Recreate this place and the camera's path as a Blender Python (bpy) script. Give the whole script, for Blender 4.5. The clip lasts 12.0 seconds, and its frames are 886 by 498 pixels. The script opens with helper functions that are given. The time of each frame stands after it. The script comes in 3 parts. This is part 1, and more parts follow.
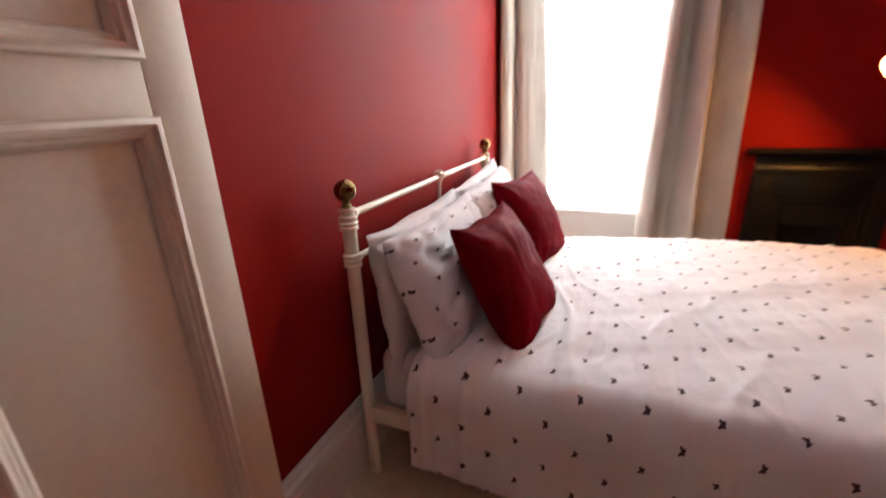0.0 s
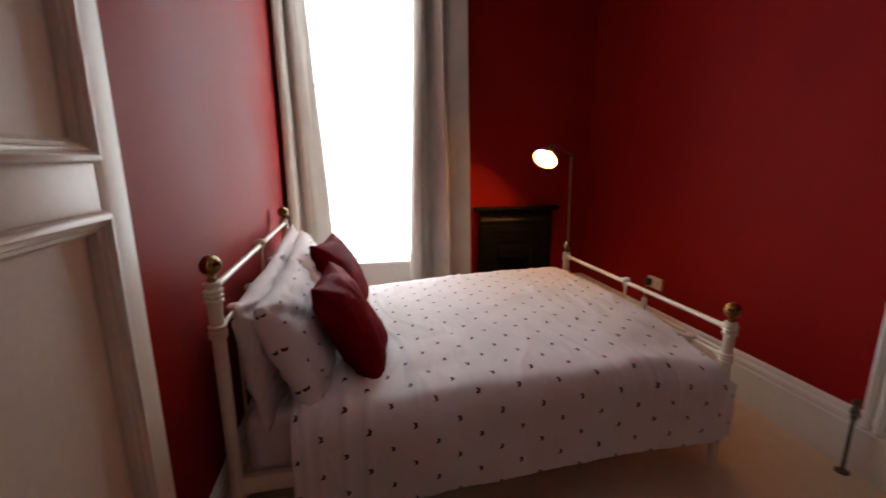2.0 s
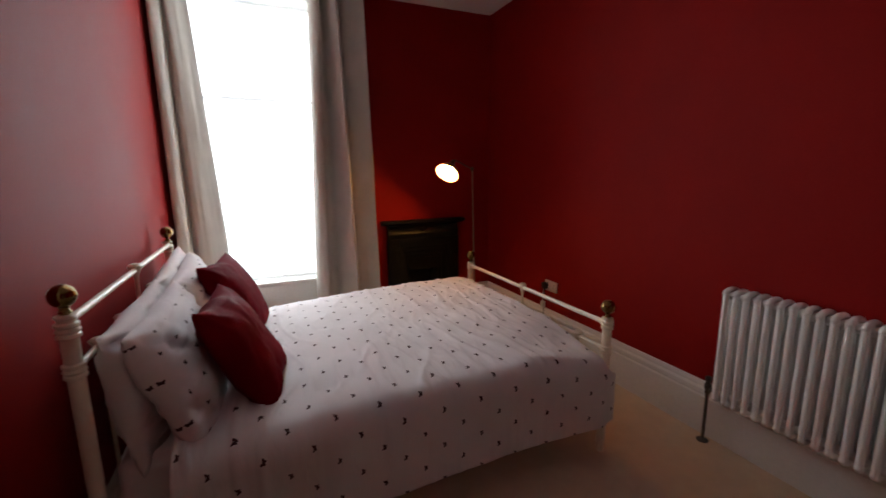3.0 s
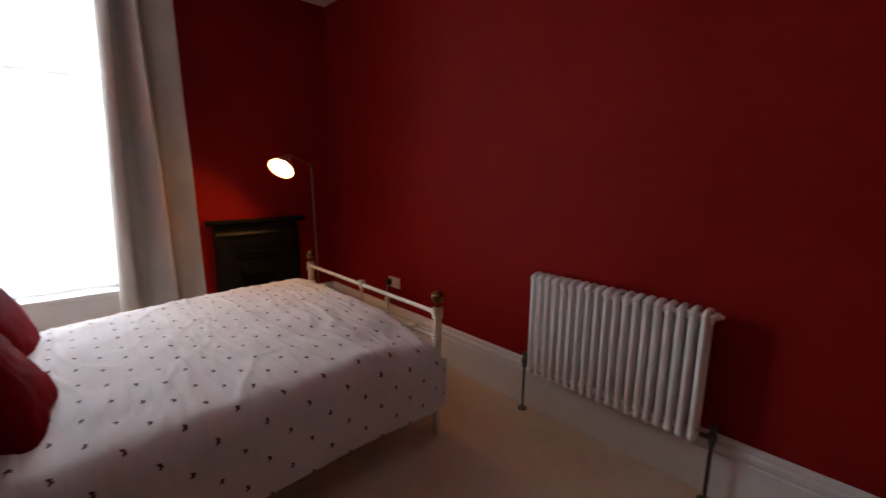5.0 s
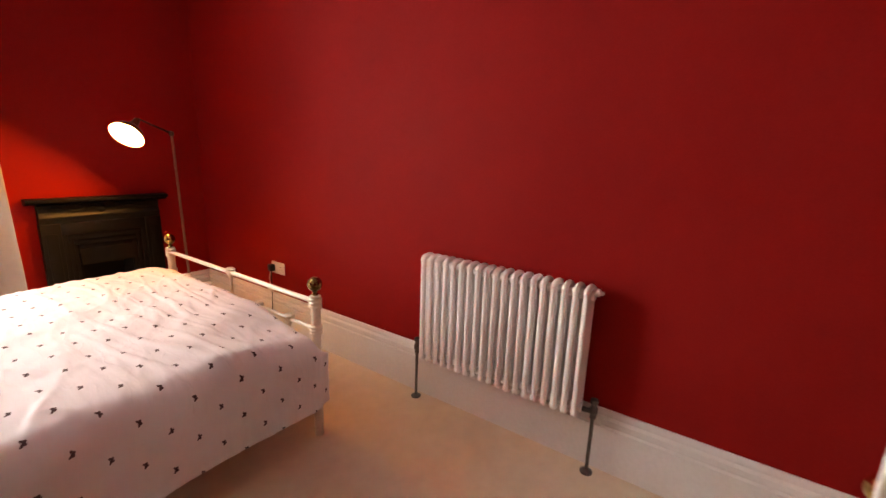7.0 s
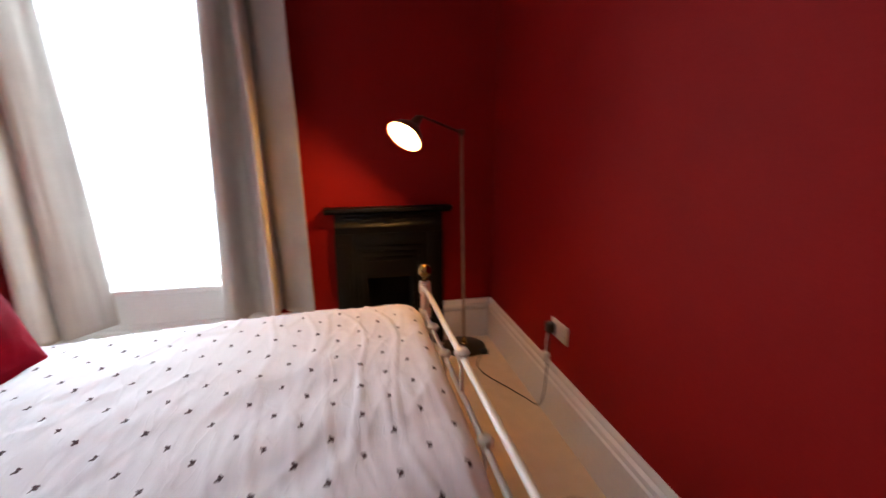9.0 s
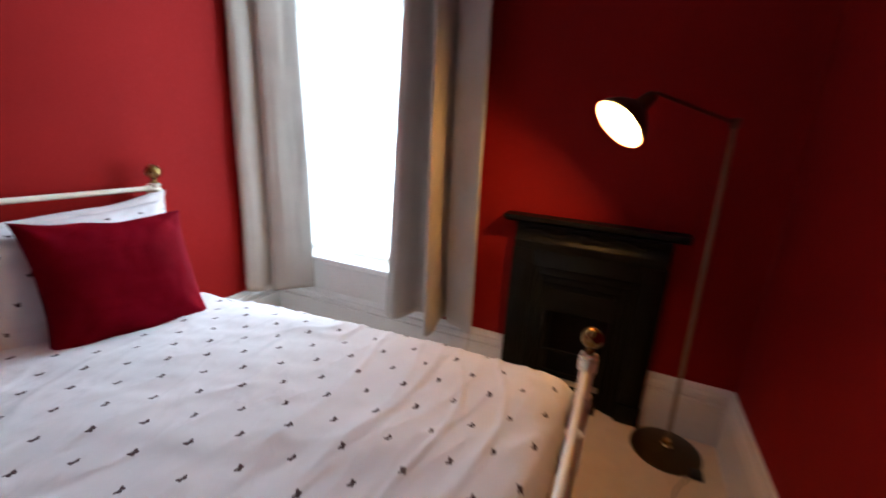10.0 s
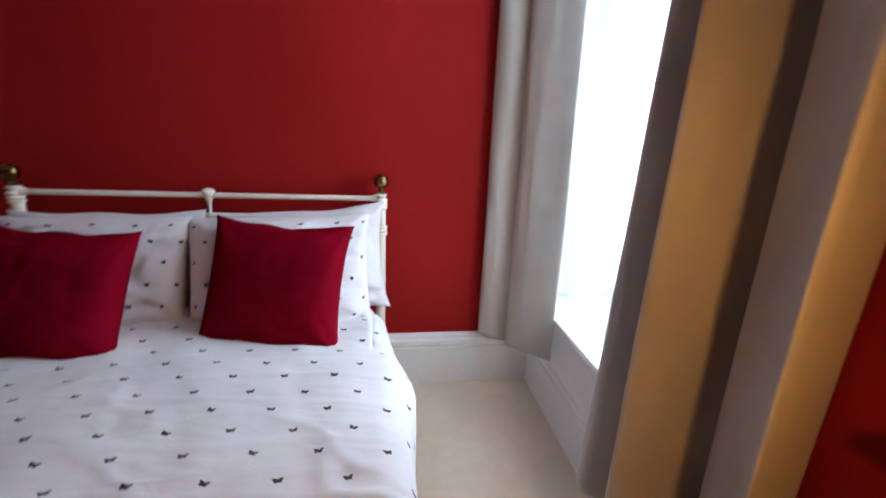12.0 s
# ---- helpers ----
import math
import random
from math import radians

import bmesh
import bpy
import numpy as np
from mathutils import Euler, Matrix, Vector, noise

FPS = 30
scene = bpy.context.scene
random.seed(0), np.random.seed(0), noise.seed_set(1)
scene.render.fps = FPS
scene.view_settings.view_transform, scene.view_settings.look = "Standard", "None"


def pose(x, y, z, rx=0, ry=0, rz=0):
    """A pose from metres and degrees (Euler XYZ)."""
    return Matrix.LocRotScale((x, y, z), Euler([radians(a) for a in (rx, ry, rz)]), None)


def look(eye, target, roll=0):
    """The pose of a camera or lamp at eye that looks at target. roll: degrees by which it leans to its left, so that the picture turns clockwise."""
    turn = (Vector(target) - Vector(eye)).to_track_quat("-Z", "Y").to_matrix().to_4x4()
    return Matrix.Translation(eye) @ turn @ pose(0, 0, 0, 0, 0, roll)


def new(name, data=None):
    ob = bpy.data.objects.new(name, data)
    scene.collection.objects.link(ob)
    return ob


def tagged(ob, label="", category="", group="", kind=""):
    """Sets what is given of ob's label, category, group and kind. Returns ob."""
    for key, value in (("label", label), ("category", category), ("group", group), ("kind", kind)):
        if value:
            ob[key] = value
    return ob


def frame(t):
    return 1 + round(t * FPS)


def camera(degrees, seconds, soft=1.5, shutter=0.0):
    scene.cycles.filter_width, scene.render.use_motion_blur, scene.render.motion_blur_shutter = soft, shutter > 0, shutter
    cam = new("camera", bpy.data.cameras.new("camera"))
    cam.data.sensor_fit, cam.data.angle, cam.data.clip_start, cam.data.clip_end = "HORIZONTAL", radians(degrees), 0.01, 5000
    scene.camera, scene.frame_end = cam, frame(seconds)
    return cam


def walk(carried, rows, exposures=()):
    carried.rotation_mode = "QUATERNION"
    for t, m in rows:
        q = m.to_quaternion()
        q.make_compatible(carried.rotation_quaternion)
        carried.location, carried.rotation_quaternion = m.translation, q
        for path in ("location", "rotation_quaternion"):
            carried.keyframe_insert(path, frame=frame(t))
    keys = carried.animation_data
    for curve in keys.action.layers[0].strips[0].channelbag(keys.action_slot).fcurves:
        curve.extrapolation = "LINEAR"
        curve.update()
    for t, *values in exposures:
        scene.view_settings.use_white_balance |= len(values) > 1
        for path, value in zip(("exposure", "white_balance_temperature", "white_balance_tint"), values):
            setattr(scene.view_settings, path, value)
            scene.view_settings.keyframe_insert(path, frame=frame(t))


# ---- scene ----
cam = camera(93.5, 12.0, soft=1.5, shutter=0.6)
PATH = [
    (0, (0.807, 0.885, 1.287), (0.069, 2.627, 0.636), -2.2),
    (0.5, (0.684, 0.796, 1.328), (0.277, 2.686, 0.814), 1.1),
    (1, (0.614, 0.632, 1.345), (0.482, 2.560, 0.827), 0.0),
    (1.5, (0.512, 0.571, 1.36), (0.651, 2.51, 0.888), -1.0),
    (2, (0.517, 0.523, 1.375), (0.923, 2.437, 0.959), -0.3),
    (2.5, (0.555, 0.492, 1.382), (1.176, 2.356, 1.006), -0.3),
    (4.5, (0.673, 0.428, 1.365), (1.852, 2.005, 1.013), -0.2),
    (5, (0.708, 0.409, 1.362), (2.047, 1.85, 1.004), 0.7),
    (5.5, (0.752, 0.39, 1.35), (2.211, 1.706, 0.976), 0.9),
    (6, (0.784, 0.388, 1.344), (2.358, 1.558, 0.956), 1.5),
    (6.5, (0.838, 0.393, 1.336), (2.46, 1.481, 0.907), 1.9),
    (7, (0.929, 0.436, 1.323), (2.536, 1.546, 0.888), 2.1),
    (7.5, (1.059, 0.567, 1.312), (2.359, 2.033, 0.908), 1.0),
    (7.7, (1.051, 0.641, 1.321), (2.29, 2.149, 0.881), 1.2),
    (9.3, (1.908, 1.634, 1.318), (1.898, 3.583, 0.852), 2.2),
    (9.5, (1.978, 1.771, 1.330), (1.671, 3.683, 0.827), 4.3),
    (10, (2.082, 2.083, 1.318), (1.324, 3.854, 0.780), 3.7),
    (10.5, (2.094, 2.411, 1.313), (0.705, 3.749, 0.785), 1.55),
    (11, (2.043, 2.777, 1.297), (0.376, 3.781, 0.836), 2.8),
    (11.5, (1.97, 3.103, 1.317), (0.143, 3.769, 0.848), 1.3),
    (12, (1.913, 3.326, 1.316), (0.02, 3.615, 0.738), 2.7),
]
EXPOSURES = [
    (0.0, 0.48, 7250, 14), (0.5, 0.3, 7250, 14), (1.0, 0.05, 7250, 14), (1.5, -0.2, 7250, 14), (2.0, -0.40, 7150, 13), (2.5, -0.62, 7000, 11),
    (4.5, -0.76, 6700, 12), (5.0, -0.64, 6700, 12), (5.5, -0.22, 7000, 13), (6.0, 0.38, 7850, 16), (6.5, 0.74, 8200, 18), (7.0, 1.02, 8200, 18), (7.5, 1.30, 7850, 16),
    (9.5, -0.2, 5850, 7), (10.0, -0.36, 5780, 6), (10.5, -0.52, 5720, 6), (11.0, -0.62, 5680, 7), (11.5, -0.74, 5680, 7), (12.0, -0.80, 5720, 8),
]
walk(cam, [(t, look(eye, target, roll)) for t, eye, target, roll in PATH], EXPOSURES)
DAYLIGHT = 250.0

# ---- world, daylight, lamp light ----
world = bpy.data.worlds.new("world")
scene.world = world
world.use_nodes = True
wn = world.node_tree.nodes
sky = wn.new("ShaderNodeTexSky")
sky.sky_type = "NISHITA"
sky.sun_disc = False
sky.sun_elevation = radians(38)
sky.sun_rotation = radians(200)
wn["Background"].inputs["Strength"].default_value = 0.15
world.node_tree.links.new(sky.outputs[0], wn["Background"].inputs["Color"])


def lamp(name, data, m, power, colour):
    data.energy = power
    data.color = colour
    ob = new(name, data)
    ob.matrix_world = m
    return ob


day = bpy.data.lights.new("window_daylight", "AREA")
day.shape = "RECTANGLE"
day.size, day.size_y = 3.00, 2.90
lamp("window_daylight", day, look((0.50, 4.78, 1.66), (0.50, 3.78, 1.43)), DAYLIGHT, (0.80, 0.91, 1.0))

# ---- materials ----


class Nodes:
    """A small helper round one material's node tree."""

    def __init__(self, name):
        self.mat = bpy.data.materials.new(name)
        self.mat.use_nodes = True
        self.tree = self.mat.node_tree
        self.bsdf = self.tree.nodes["Principled BSDF"]

    def node(self, kind, **values):
        n = self.tree.nodes.new(kind)
        for key, value in values.items():
            n.inputs[key.replace("_", " ")].default_value = value
        return n

    def link(self, a, b):
        self.tree.links.new(a, b)

    def math(self, op, a, b=0.0, clamp=False):
        n = self.tree.nodes.new("ShaderNodeMath")
        n.operation, n.use_clamp = op, clamp
        for i, v in enumerate((a, b)):
            if isinstance(v, (int, float)):
                n.inputs[i].default_value = v
            else:
                self.link(v, n.inputs[i])
        return n.outputs[0]

    def mix(self, fac, a, b):
        n = self.tree.nodes.new("ShaderNodeMix")
        n.data_type = "RGBA"
        for i, v in ((0, fac), (6, a), (7, b)):
            if isinstance(v, (int, float)):
                n.inputs[i].default_value = v
            elif isinstance(v, tuple):
                n.inputs[i].default_value = (*v, 1)
            else:
                self.link(v, n.inputs[i])
        return n.outputs[2]

    def noise(self, scale, detail=4.0, rough=0.55, coords="Object", stretch=(1, 1, 1)):
        tc = self.tree.nodes.new("ShaderNodeTexCoord")
        mp = self.tree.nodes.new("ShaderNodeMapping")
        mp.inputs["Scale"].default_value = stretch
        n = self.node("ShaderNodeTexNoise", Scale=scale, Detail=detail, Roughness=rough)
        self.link(tc.outputs[coords], mp.inputs[0])
        self.link(mp.outputs[0], n.inputs["Vector"])
        return n.outputs["Fac"]

    def ramp(self, fac, lo, hi, a=0.0, b=1.0):
        n = self.node("ShaderNodeMapRange")
        self.link(fac, n.inputs["Value"])
        n.inputs["From Min"].default_value, n.inputs["From Max"].default_value = lo, hi
        n.inputs["To Min"].default_value, n.inputs["To Max"].default_value = a, b
        return n.outputs[0]

    def bump(self, height, strength, distance):
        n = self.node("ShaderNodeBump", Strength=strength, Distance=distance)
        self.link(height, n.inputs["Height"])
        old = self.bsdf.inputs["Normal"].links
        if old:
            self.link(old[0].from_socket, n.inputs["Normal"])
        self.link(n.outputs[0], self.bsdf.inputs["Normal"])

    def set(self, **values):
        for key, value in values.items():
            self.bsdf.inputs[key.replace("_", " ")].default_value = value


def surface(name, dark, light, rough=0.5, metal=0.0, grain=40.0, patch=3.0, relief=0.15, depth=0.001, rough_span=0.1, sheen=0.0, spec=0.5):
    """Colour that drifts between dark and light at two scales, with relief and uneven gloss."""
    n = Nodes(name)
    big, fine = n.noise(patch, 3), n.noise(grain, 5)
    f = n.math("ADD", n.math("MULTIPLY", big, 0.6), n.math("MULTIPLY", fine, 0.4))
    n.link(n.mix(n.ramp(f, 0.35, 0.65), dark, light), n.bsdf.inputs["Base Color"])
    n.link(n.ramp(big, 0.3, 0.7, rough - rough_span, rough + rough_span), n.bsdf.inputs["Roughness"])
    n.set(Metallic=metal, Specular_IOR_Level=spec)
    if sheen:
        n.set(Sheen_Weight=sheen)
    n.bump(fine, relief, depth)
    return n.mat


RED_WALL = surface("red_emulsion", (0.236, 0.0078, 0.0076), (0.282, 0.0112, 0.0102), 0.62, 0, 160, 1.3, 0.3, 0.0008, 0.05, 0, 0.065)
WHITE_PAINT = surface("white_gloss_paint", (0.70, 0.68, 0.65), (0.79, 0.77, 0.74), 0.38, 0, 60, 2.0, 0.12, 0.0008, 0.08)
DOOR_PAINT = surface("door_eggshell", (0.60, 0.51, 0.43), (0.68, 0.59, 0.51), 0.50, 0, 55, 2.2, 0.15, 0.0008, 0.06, 0, 0.3)
CEILING_PAINT = surface("ceiling_matt", (0.76, 0.74, 0.72), (0.82, 0.80, 0.78), 0.85, 0, 50, 1.5, 0.2, 0.001, 0.05)
RADIATOR_PAINT = surface("radiator_enamel", (0.82, 0.80, 0.77), (0.86, 0.84, 0.81), 0.58, 0, 30, 4, 0.02, 0.0002, 0.04, 0, 0.25)
CREAM_METAL = surface("cream_enamel", (0.72, 0.65, 0.52), (0.80, 0.74, 0.62), 0.33, 0, 90, 6, 0.08, 0.0005, 0.08)
BRASS = surface("aged_brass", (0.15, 0.090, 0.032), (0.30, 0.20, 0.075), 0.24, 1, 120, 25, 0.06, 0.0005, 0.08)
BRIGHT_BRASS = surface("bright_brass", (0.62, 0.42, 0.14), (0.78, 0.56, 0.22), 0.16, 1, 120, 25, 0.04, 0.0003, 0.05)
ANTIQUE_BRASS = surface("antique_bronze", (0.10, 0.068, 0.040), (0.135, 0.094, 0.056), 0.36, 1, 30, 6, 0.02, 0.0002, 0.05)
POLE_BRASS = surface("satin_brass", (0.27, 0.195, 0.125), (0.33, 0.24, 0.155), 0.34, 1, 30, 6, 0.02, 0.0002, 0.05)
CAST_IRON = surface("blackleaded_iron", (0.0028, 0.0028, 0.0031), (0.0060, 0.0059, 0.0062), 0.48, 0, 110, 12, 0.35, 0.0012, 0.08, 0, 0.18)
SOOT = surface("soot", (0.004, 0.004, 0.004), (0.012, 0.010, 0.009), 0.9, 0, 60, 10, 0.5, 0.003, 0.05)
PEWTER = surface("pewter_valve", (0.10, 0.095, 0.09), (0.18, 0.17, 0.16), 0.35, 1, 90, 20, 0.05, 0.0004, 0.08)
PLASTIC_WHITE = surface("socket_plastic", (0.74, 0.73, 0.70), (0.78, 0.77, 0.74), 0.35, 0, 80, 8, 0.03, 0.0003, 0.04)
PLASTIC_BLACK = surface("black_plastic", (0.012, 0.012, 0.012), (0.022, 0.022, 0.022), 0.45, 0, 80, 8, 0.1, 0.0003, 0.05)
STEEL = surface("worn_steel", (0.42, 0.38, 0.32), (0.6, 0.55, 0.48), 0.33, 1, 90, 20, 0.1, 0.0004, 0.08)
DOOR_BROWN = surface("dark_brown", (0.17, 0.115, 0.105), (0.22, 0.155, 0.14), 0.45, 0, 60, 3, 0.15, 0.0008, 0.06)
HALL_PAINT = surface("hall_paint", (0.40, 0.36, 0.30), (0.46, 0.41, 0.35), 0.7, 0, 60, 2, 0.2, 0.001, 0.05)
SHADE_INSIDE = surface("shade_white_lining", (0.80, 0.78, 0.72), (0.85, 0.83, 0.78), 0.5, 0, 60, 8, 0.02, 0.0003, 0.04)


def carpet():
    n = Nodes("beige_carpet")
    big, mid, tuft = n.noise(1.1, 3), n.noise(14, 4), n.noise(420, 2, 0.6)
    f = n.math("ADD", n.math("MULTIPLY", big, 0.45), n.math("ADD", n.math("MULTIPLY", mid, 0.25), n.math("MULTIPLY", tuft, 0.3)))
    n.link(n.mix(n.ramp(f, 0.32, 0.66), (0.58, 0.46, 0.335), (0.79, 0.65, 0.49)), n.bsdf.inputs["Base Color"])
    n.set(Roughness=0.95, Sheen_Weight=0.25, Specular_IOR_Level=0.2)
    n.bump(tuft, 0.6, 0.004)
    n.bump(mid, 0.35, 0.006)
    return n.mat


def cloth(name, dark, light, weave=900.0, sheen=0.15, rough=0.85, crease=0.0):
    n = Nodes(name)
    big, fine = n.noise(5, 4), n.noise(weave, 2)
    n.link(n.mix(n.ramp(big, 0.3, 0.7), dark, light), n.bsdf.inputs["Base Color"])
    n.set(Roughness=rough, Sheen_Weight=sheen, Specular_IOR_Level=0.25)
    n.bump(fine, 0.2, 0.0006)
    if crease:
        wander = n.noise(4.5, 2, 0.5, "UV", (1.0, 0.45, 1))
        ridge = n.ramp(n.math("ABSOLUTE", n.math("SUBTRACT", wander, 0.5)), 0.0, 0.035, 1, 0)
        n.bump(ridge, min(1.0, crease), 0.0018)
        wander = n.noise(11, 2, 0.5, "UV", (1.0, 0.4, 1))
        ridge = n.ramp(n.math("ABSOLUTE", n.math("SUBTRACT", wander, 0.5)), 0.0, 0.03, 1, 0)
        n.bump(ridge, min(1.0, crease * 0.8), 0.0010)
        n.bump(n.noise(9, 4, 0.5, "UV", (1.0, 0.22, 1)), crease, 0.008)
        n.bump(n.noise(34, 3, 0.5, "UV", (1.0, 0.22, 1)), crease * 0.6, 0.004)
    return n


def butterfly_cotton():
    """White cotton printed with small dark butterflies in staggered rows; UV in metres."""
    n = cloth("butterfly_cotton", (0.66, 0.63, 0.64), (0.74, 0.71, 0.72), 900, 0.1, 0.85, 0.50)
    white = n.bsdf.inputs["Base Color"].links[0].from_socket
    uv = n.tree.nodes.new("ShaderNodeUVMap")
    sep = n.tree.nodes.new("ShaderNodeSeparateXYZ")
    n.link(uv.outputs[0], sep.inputs[0])
    u, v = n.math("SUBTRACT", sep.outputs[0], 0.0067), n.math("ADD", sep.outputs[1], 0.074)
    PU, PV = 0.0805, 0.146
    row = n.math("FLOOR", n.math("DIVIDE", u, PU))
    odd = n.math("MULTIPLY", n.math("MODULO", n.math("ADD", row, 100), 2), 0.5)
    fv = n.math("DIVIDE", v, PV)
    col = n.math("ADD", fv, odd)
    x = n.math("MULTIPLY", n.math("SUBTRACT", n.math("FRACT", col), 0.5), PV)
    y = n.math("MULTIPLY", n.math("SUBTRACT", n.math("FRACT", n.math("DIVIDE", u, PU)), 0.5), -PU)
    # a small turn from one butterfly to the next
    turn = n.math("MULTIPLY", n.math("SINE", n.math("ADD", n.math("MULTIPLY", row, 2.3), n.math("MULTIPLY", n.math("FLOOR", col), 1.7))), 0.35)
    xr = n.math("ADD", x, n.math("MULTIPLY", turn, y))
    y = n.math("SUBTRACT", y, n.math("MULTIPLY", turn, x))
    ax = n.math("ABSOLUTE", xr)

    def ellipse(cx, cy, rx, ry, rise=0.0):
        off = n.math("SUBTRACT", ax, cx)
        dx = n.math("DIVIDE", off, rx)
        dy = n.math("DIVIDE", n.math("SUBTRACT", n.math("SUBTRACT", y, cy), n.math("MULTIPLY", off, rise)), ry)
        d = n.math("ADD", n.math("MULTIPLY", dx, dx), n.math("MULTIPLY", dy, dy))
        return n.ramp(d, 0.85, 1.1, 1, 0)

    body = n.math("MAXIMUM", n.math("MAXIMUM", ellipse(0.0062, 0.0024, 0.0058, 0.0044, 0.40), ellipse(0.0046, -0.0036, 0.0044, 0.0042, 0.0)), ellipse(0, 0, 0.0012, 0.0058))
    inner = n.math("MAXIMUM", ellipse(0.0066, 0.0038, 0.0030, 0.0016, 0.55), ellipse(0.0048, -0.0040, 0.0018, 0.0015))
    ink = n.mix(n.math("MULTIPLY", inner, 0.45), (0.032, 0.010, 0.013), (0.14, 0.020, 0.026))
    n.link(n.mix(n.math("MULTIPLY", body, 0.97, True), white, ink), n.bsdf.inputs["Base Color"])
    return n.mat


CARPET = carpet()
PRINT = butterfly_cotton()
SHEET = cloth("plain_sheet", (0.64, 0.60, 0.60), (0.72, 0.68, 0.68), 900, 0.1, 0.85, 0.7).mat
VELVET = cloth("crimson_satin", (0.125, 0.0008, 0.0065), (0.175, 0.0014, 0.0100), 700, 0.0, 0.70, 0.14).mat
VELVET.node_tree.nodes["Principled BSDF"].inputs["IOR"].default_value = 1.12


def curtain_fabric():
    """Heavy slubbed cotton that lets a little daylight through."""
    n = cloth("beige_curtain", (0.46, 0.41, 0.355), (0.54, 0.485, 0.425), 700, 0.12, 0.75, 0.15)
    slub = n.noise(60, 3, 0.5, "UV", (6.0, 0.25, 1))
    n.bump(slub, 0.25, 0.0015)
    thin = n.node("ShaderNodeBsdfTranslucent")
    thin.inputs["Color"].default_value = (0.58, 0.52, 0.45, 1)
    both = n.node("ShaderNodeMixShader")
    both.inputs[0].default_value = 0.06
    out = n.tree.nodes["Material Output"]
    n.link(n.bsdf.outputs[0], both.inputs[1])
    n.link(thin.outputs[0], both.inputs[2])
    n.link(both.outputs[0], out.inputs["Surface"])
    return n.mat


CURTAIN = curtain_fabric()


def glass():
    n = Nodes("window_glass")
    n.set(Base_Color=(1, 1, 1, 1), Roughness=0.02, Transmission_Weight=1.0, IOR=1.02)
    return n.mat


def glare_glass():
    """Blurring glass that imitates daylight glare over the sash bars."""
    n = Nodes("glare_haze")
    n.set(Base_Color=(1, 1, 1, 1), Transmission_Weight=1.0, IOR=1.25)
    n.link(n.ramp(n.noise(6, 3), 0.3, 0.7, 0.30, 0.36), n.bsdf.inputs["Roughness"])
    return n.mat


GLASS = glass()
GLARE_HAZE = glare_glass()


def glow(name, colour, strength):
    n = Nodes(name)
    n.set(Base_Color=(0.8, 0.8, 0.8, 1), Emission_Color=(*colour, 1), Emission_Strength=strength)
    return n.mat


BULB = glow("lit_bulb", (1.0, 0.46, 0.105), 430.0)

# ---- building helpers ----


def box(bm, x0, y0, z0, x1, y1, z1, bevel=0.0, segs=2):
    vs = bmesh.ops.create_cube(bm, size=1)["verts"]
    bmesh.ops.scale(bm, vec=(x1 - x0, y1 - y0, z1 - z0), verts=vs)
    bmesh.ops.translate(bm, vec=((x0 + x1) / 2, (y0 + y1) / 2, (z0 + z1) / 2), verts=vs)
    if bevel:
        es = list({e for v in vs for e in v.link_edges})
        bmesh.ops.bevel(bm, geom=es, offset=bevel, segments=segs, profile=0.5, affect="EDGES")
    return bm


def lathe(bm, profile, centre=(0, 0, 0), segs=20, m=None):
    """A turned shape round z from (radius, height) pairs."""
    rings = []
    m = m or Matrix.Identity(4)
    c = Vector(centre)
    for r, z in profile:
        rings.append([bm.verts.new(c + (m @ Vector((r * math.cos(2 * math.pi * i / segs), r * math.sin(2 * math.pi * i / segs), z)))) for i in range(segs)])
    for a, b in zip(rings, rings[1:]):
        for i in range(segs):
            bm.faces.new((a[i], a[(i + 1) % segs], b[(i + 1) % segs], b[i]))
    if profile[0][0] > 1e-5:
        bm.faces.new(list(reversed(rings[0])))
    if profile[-1][0] > 1e-5:
        bm.faces.new(rings[-1])
    return bm


def tube(bm, points, r, segs=12):
    """A round bar through points."""
    pts = [Vector(p) for p in points]
    rings = []
    for i, p in enumerate(pts):
        d = (pts[min(i + 1, len(pts) - 1)] - pts[max(i - 1, 0)]).normalized()
        a = d.orthogonal().normalized() if i == 0 else (rings_axis - d * rings_axis.dot(d)).normalized()
        rings_axis = a
        b = d.cross(a)
        rings.append([bm.verts.new(p + r * (math.cos(2 * math.pi * k / segs) * a + math.sin(2 * math.pi * k / segs) * b)) for k in range(segs)])
    for a, b in zip(rings, rings[1:]):
        for k in range(segs):
            bm.faces.new((a[k], a[(k + 1) % segs], b[(k + 1) % segs], b[k]))
    bm.faces.new(list(reversed(rings[0])))
    bm.faces.new(rings[-1])
    return bm


def extrude_profile(bm, profile, a, b, out, up=(0, 0, 1)):
    """A moulding from a to b: profile is (out, up) pairs, a closed outline."""
    a, b, out, up = Vector(a), Vector(b), Vector(out), Vector(up)
    ra = [bm.verts.new(a + out * p + up * q) for p, q in profile]
    rb = [bm.verts.new(b + out * p + up * q) for p, q in profile]
    k = len(profile)
    for i in range(k):
        bm.faces.new((ra[i], ra[(i + 1) % k], rb[(i + 1) % k], rb[i]))
    bm.faces.new(list(reversed(ra)))
    bm.faces.new(rb)
    return bm


def mesh(name, bm, material, smooth=True, angle=35):
    bmesh.ops.recalc_face_normals(bm, faces=bm.faces)
    for e in bm.edges:
        if len(e.link_faces) == 2:
            e.smooth = e.calc_face_angle(0) < radians(angle)
    for f in bm.faces:
        f.smooth = smooth
    me = bpy.data.meshes.new(name)
    bm.to_mesh(me)
    bm.free()
    me.materials.append(material)
    return me


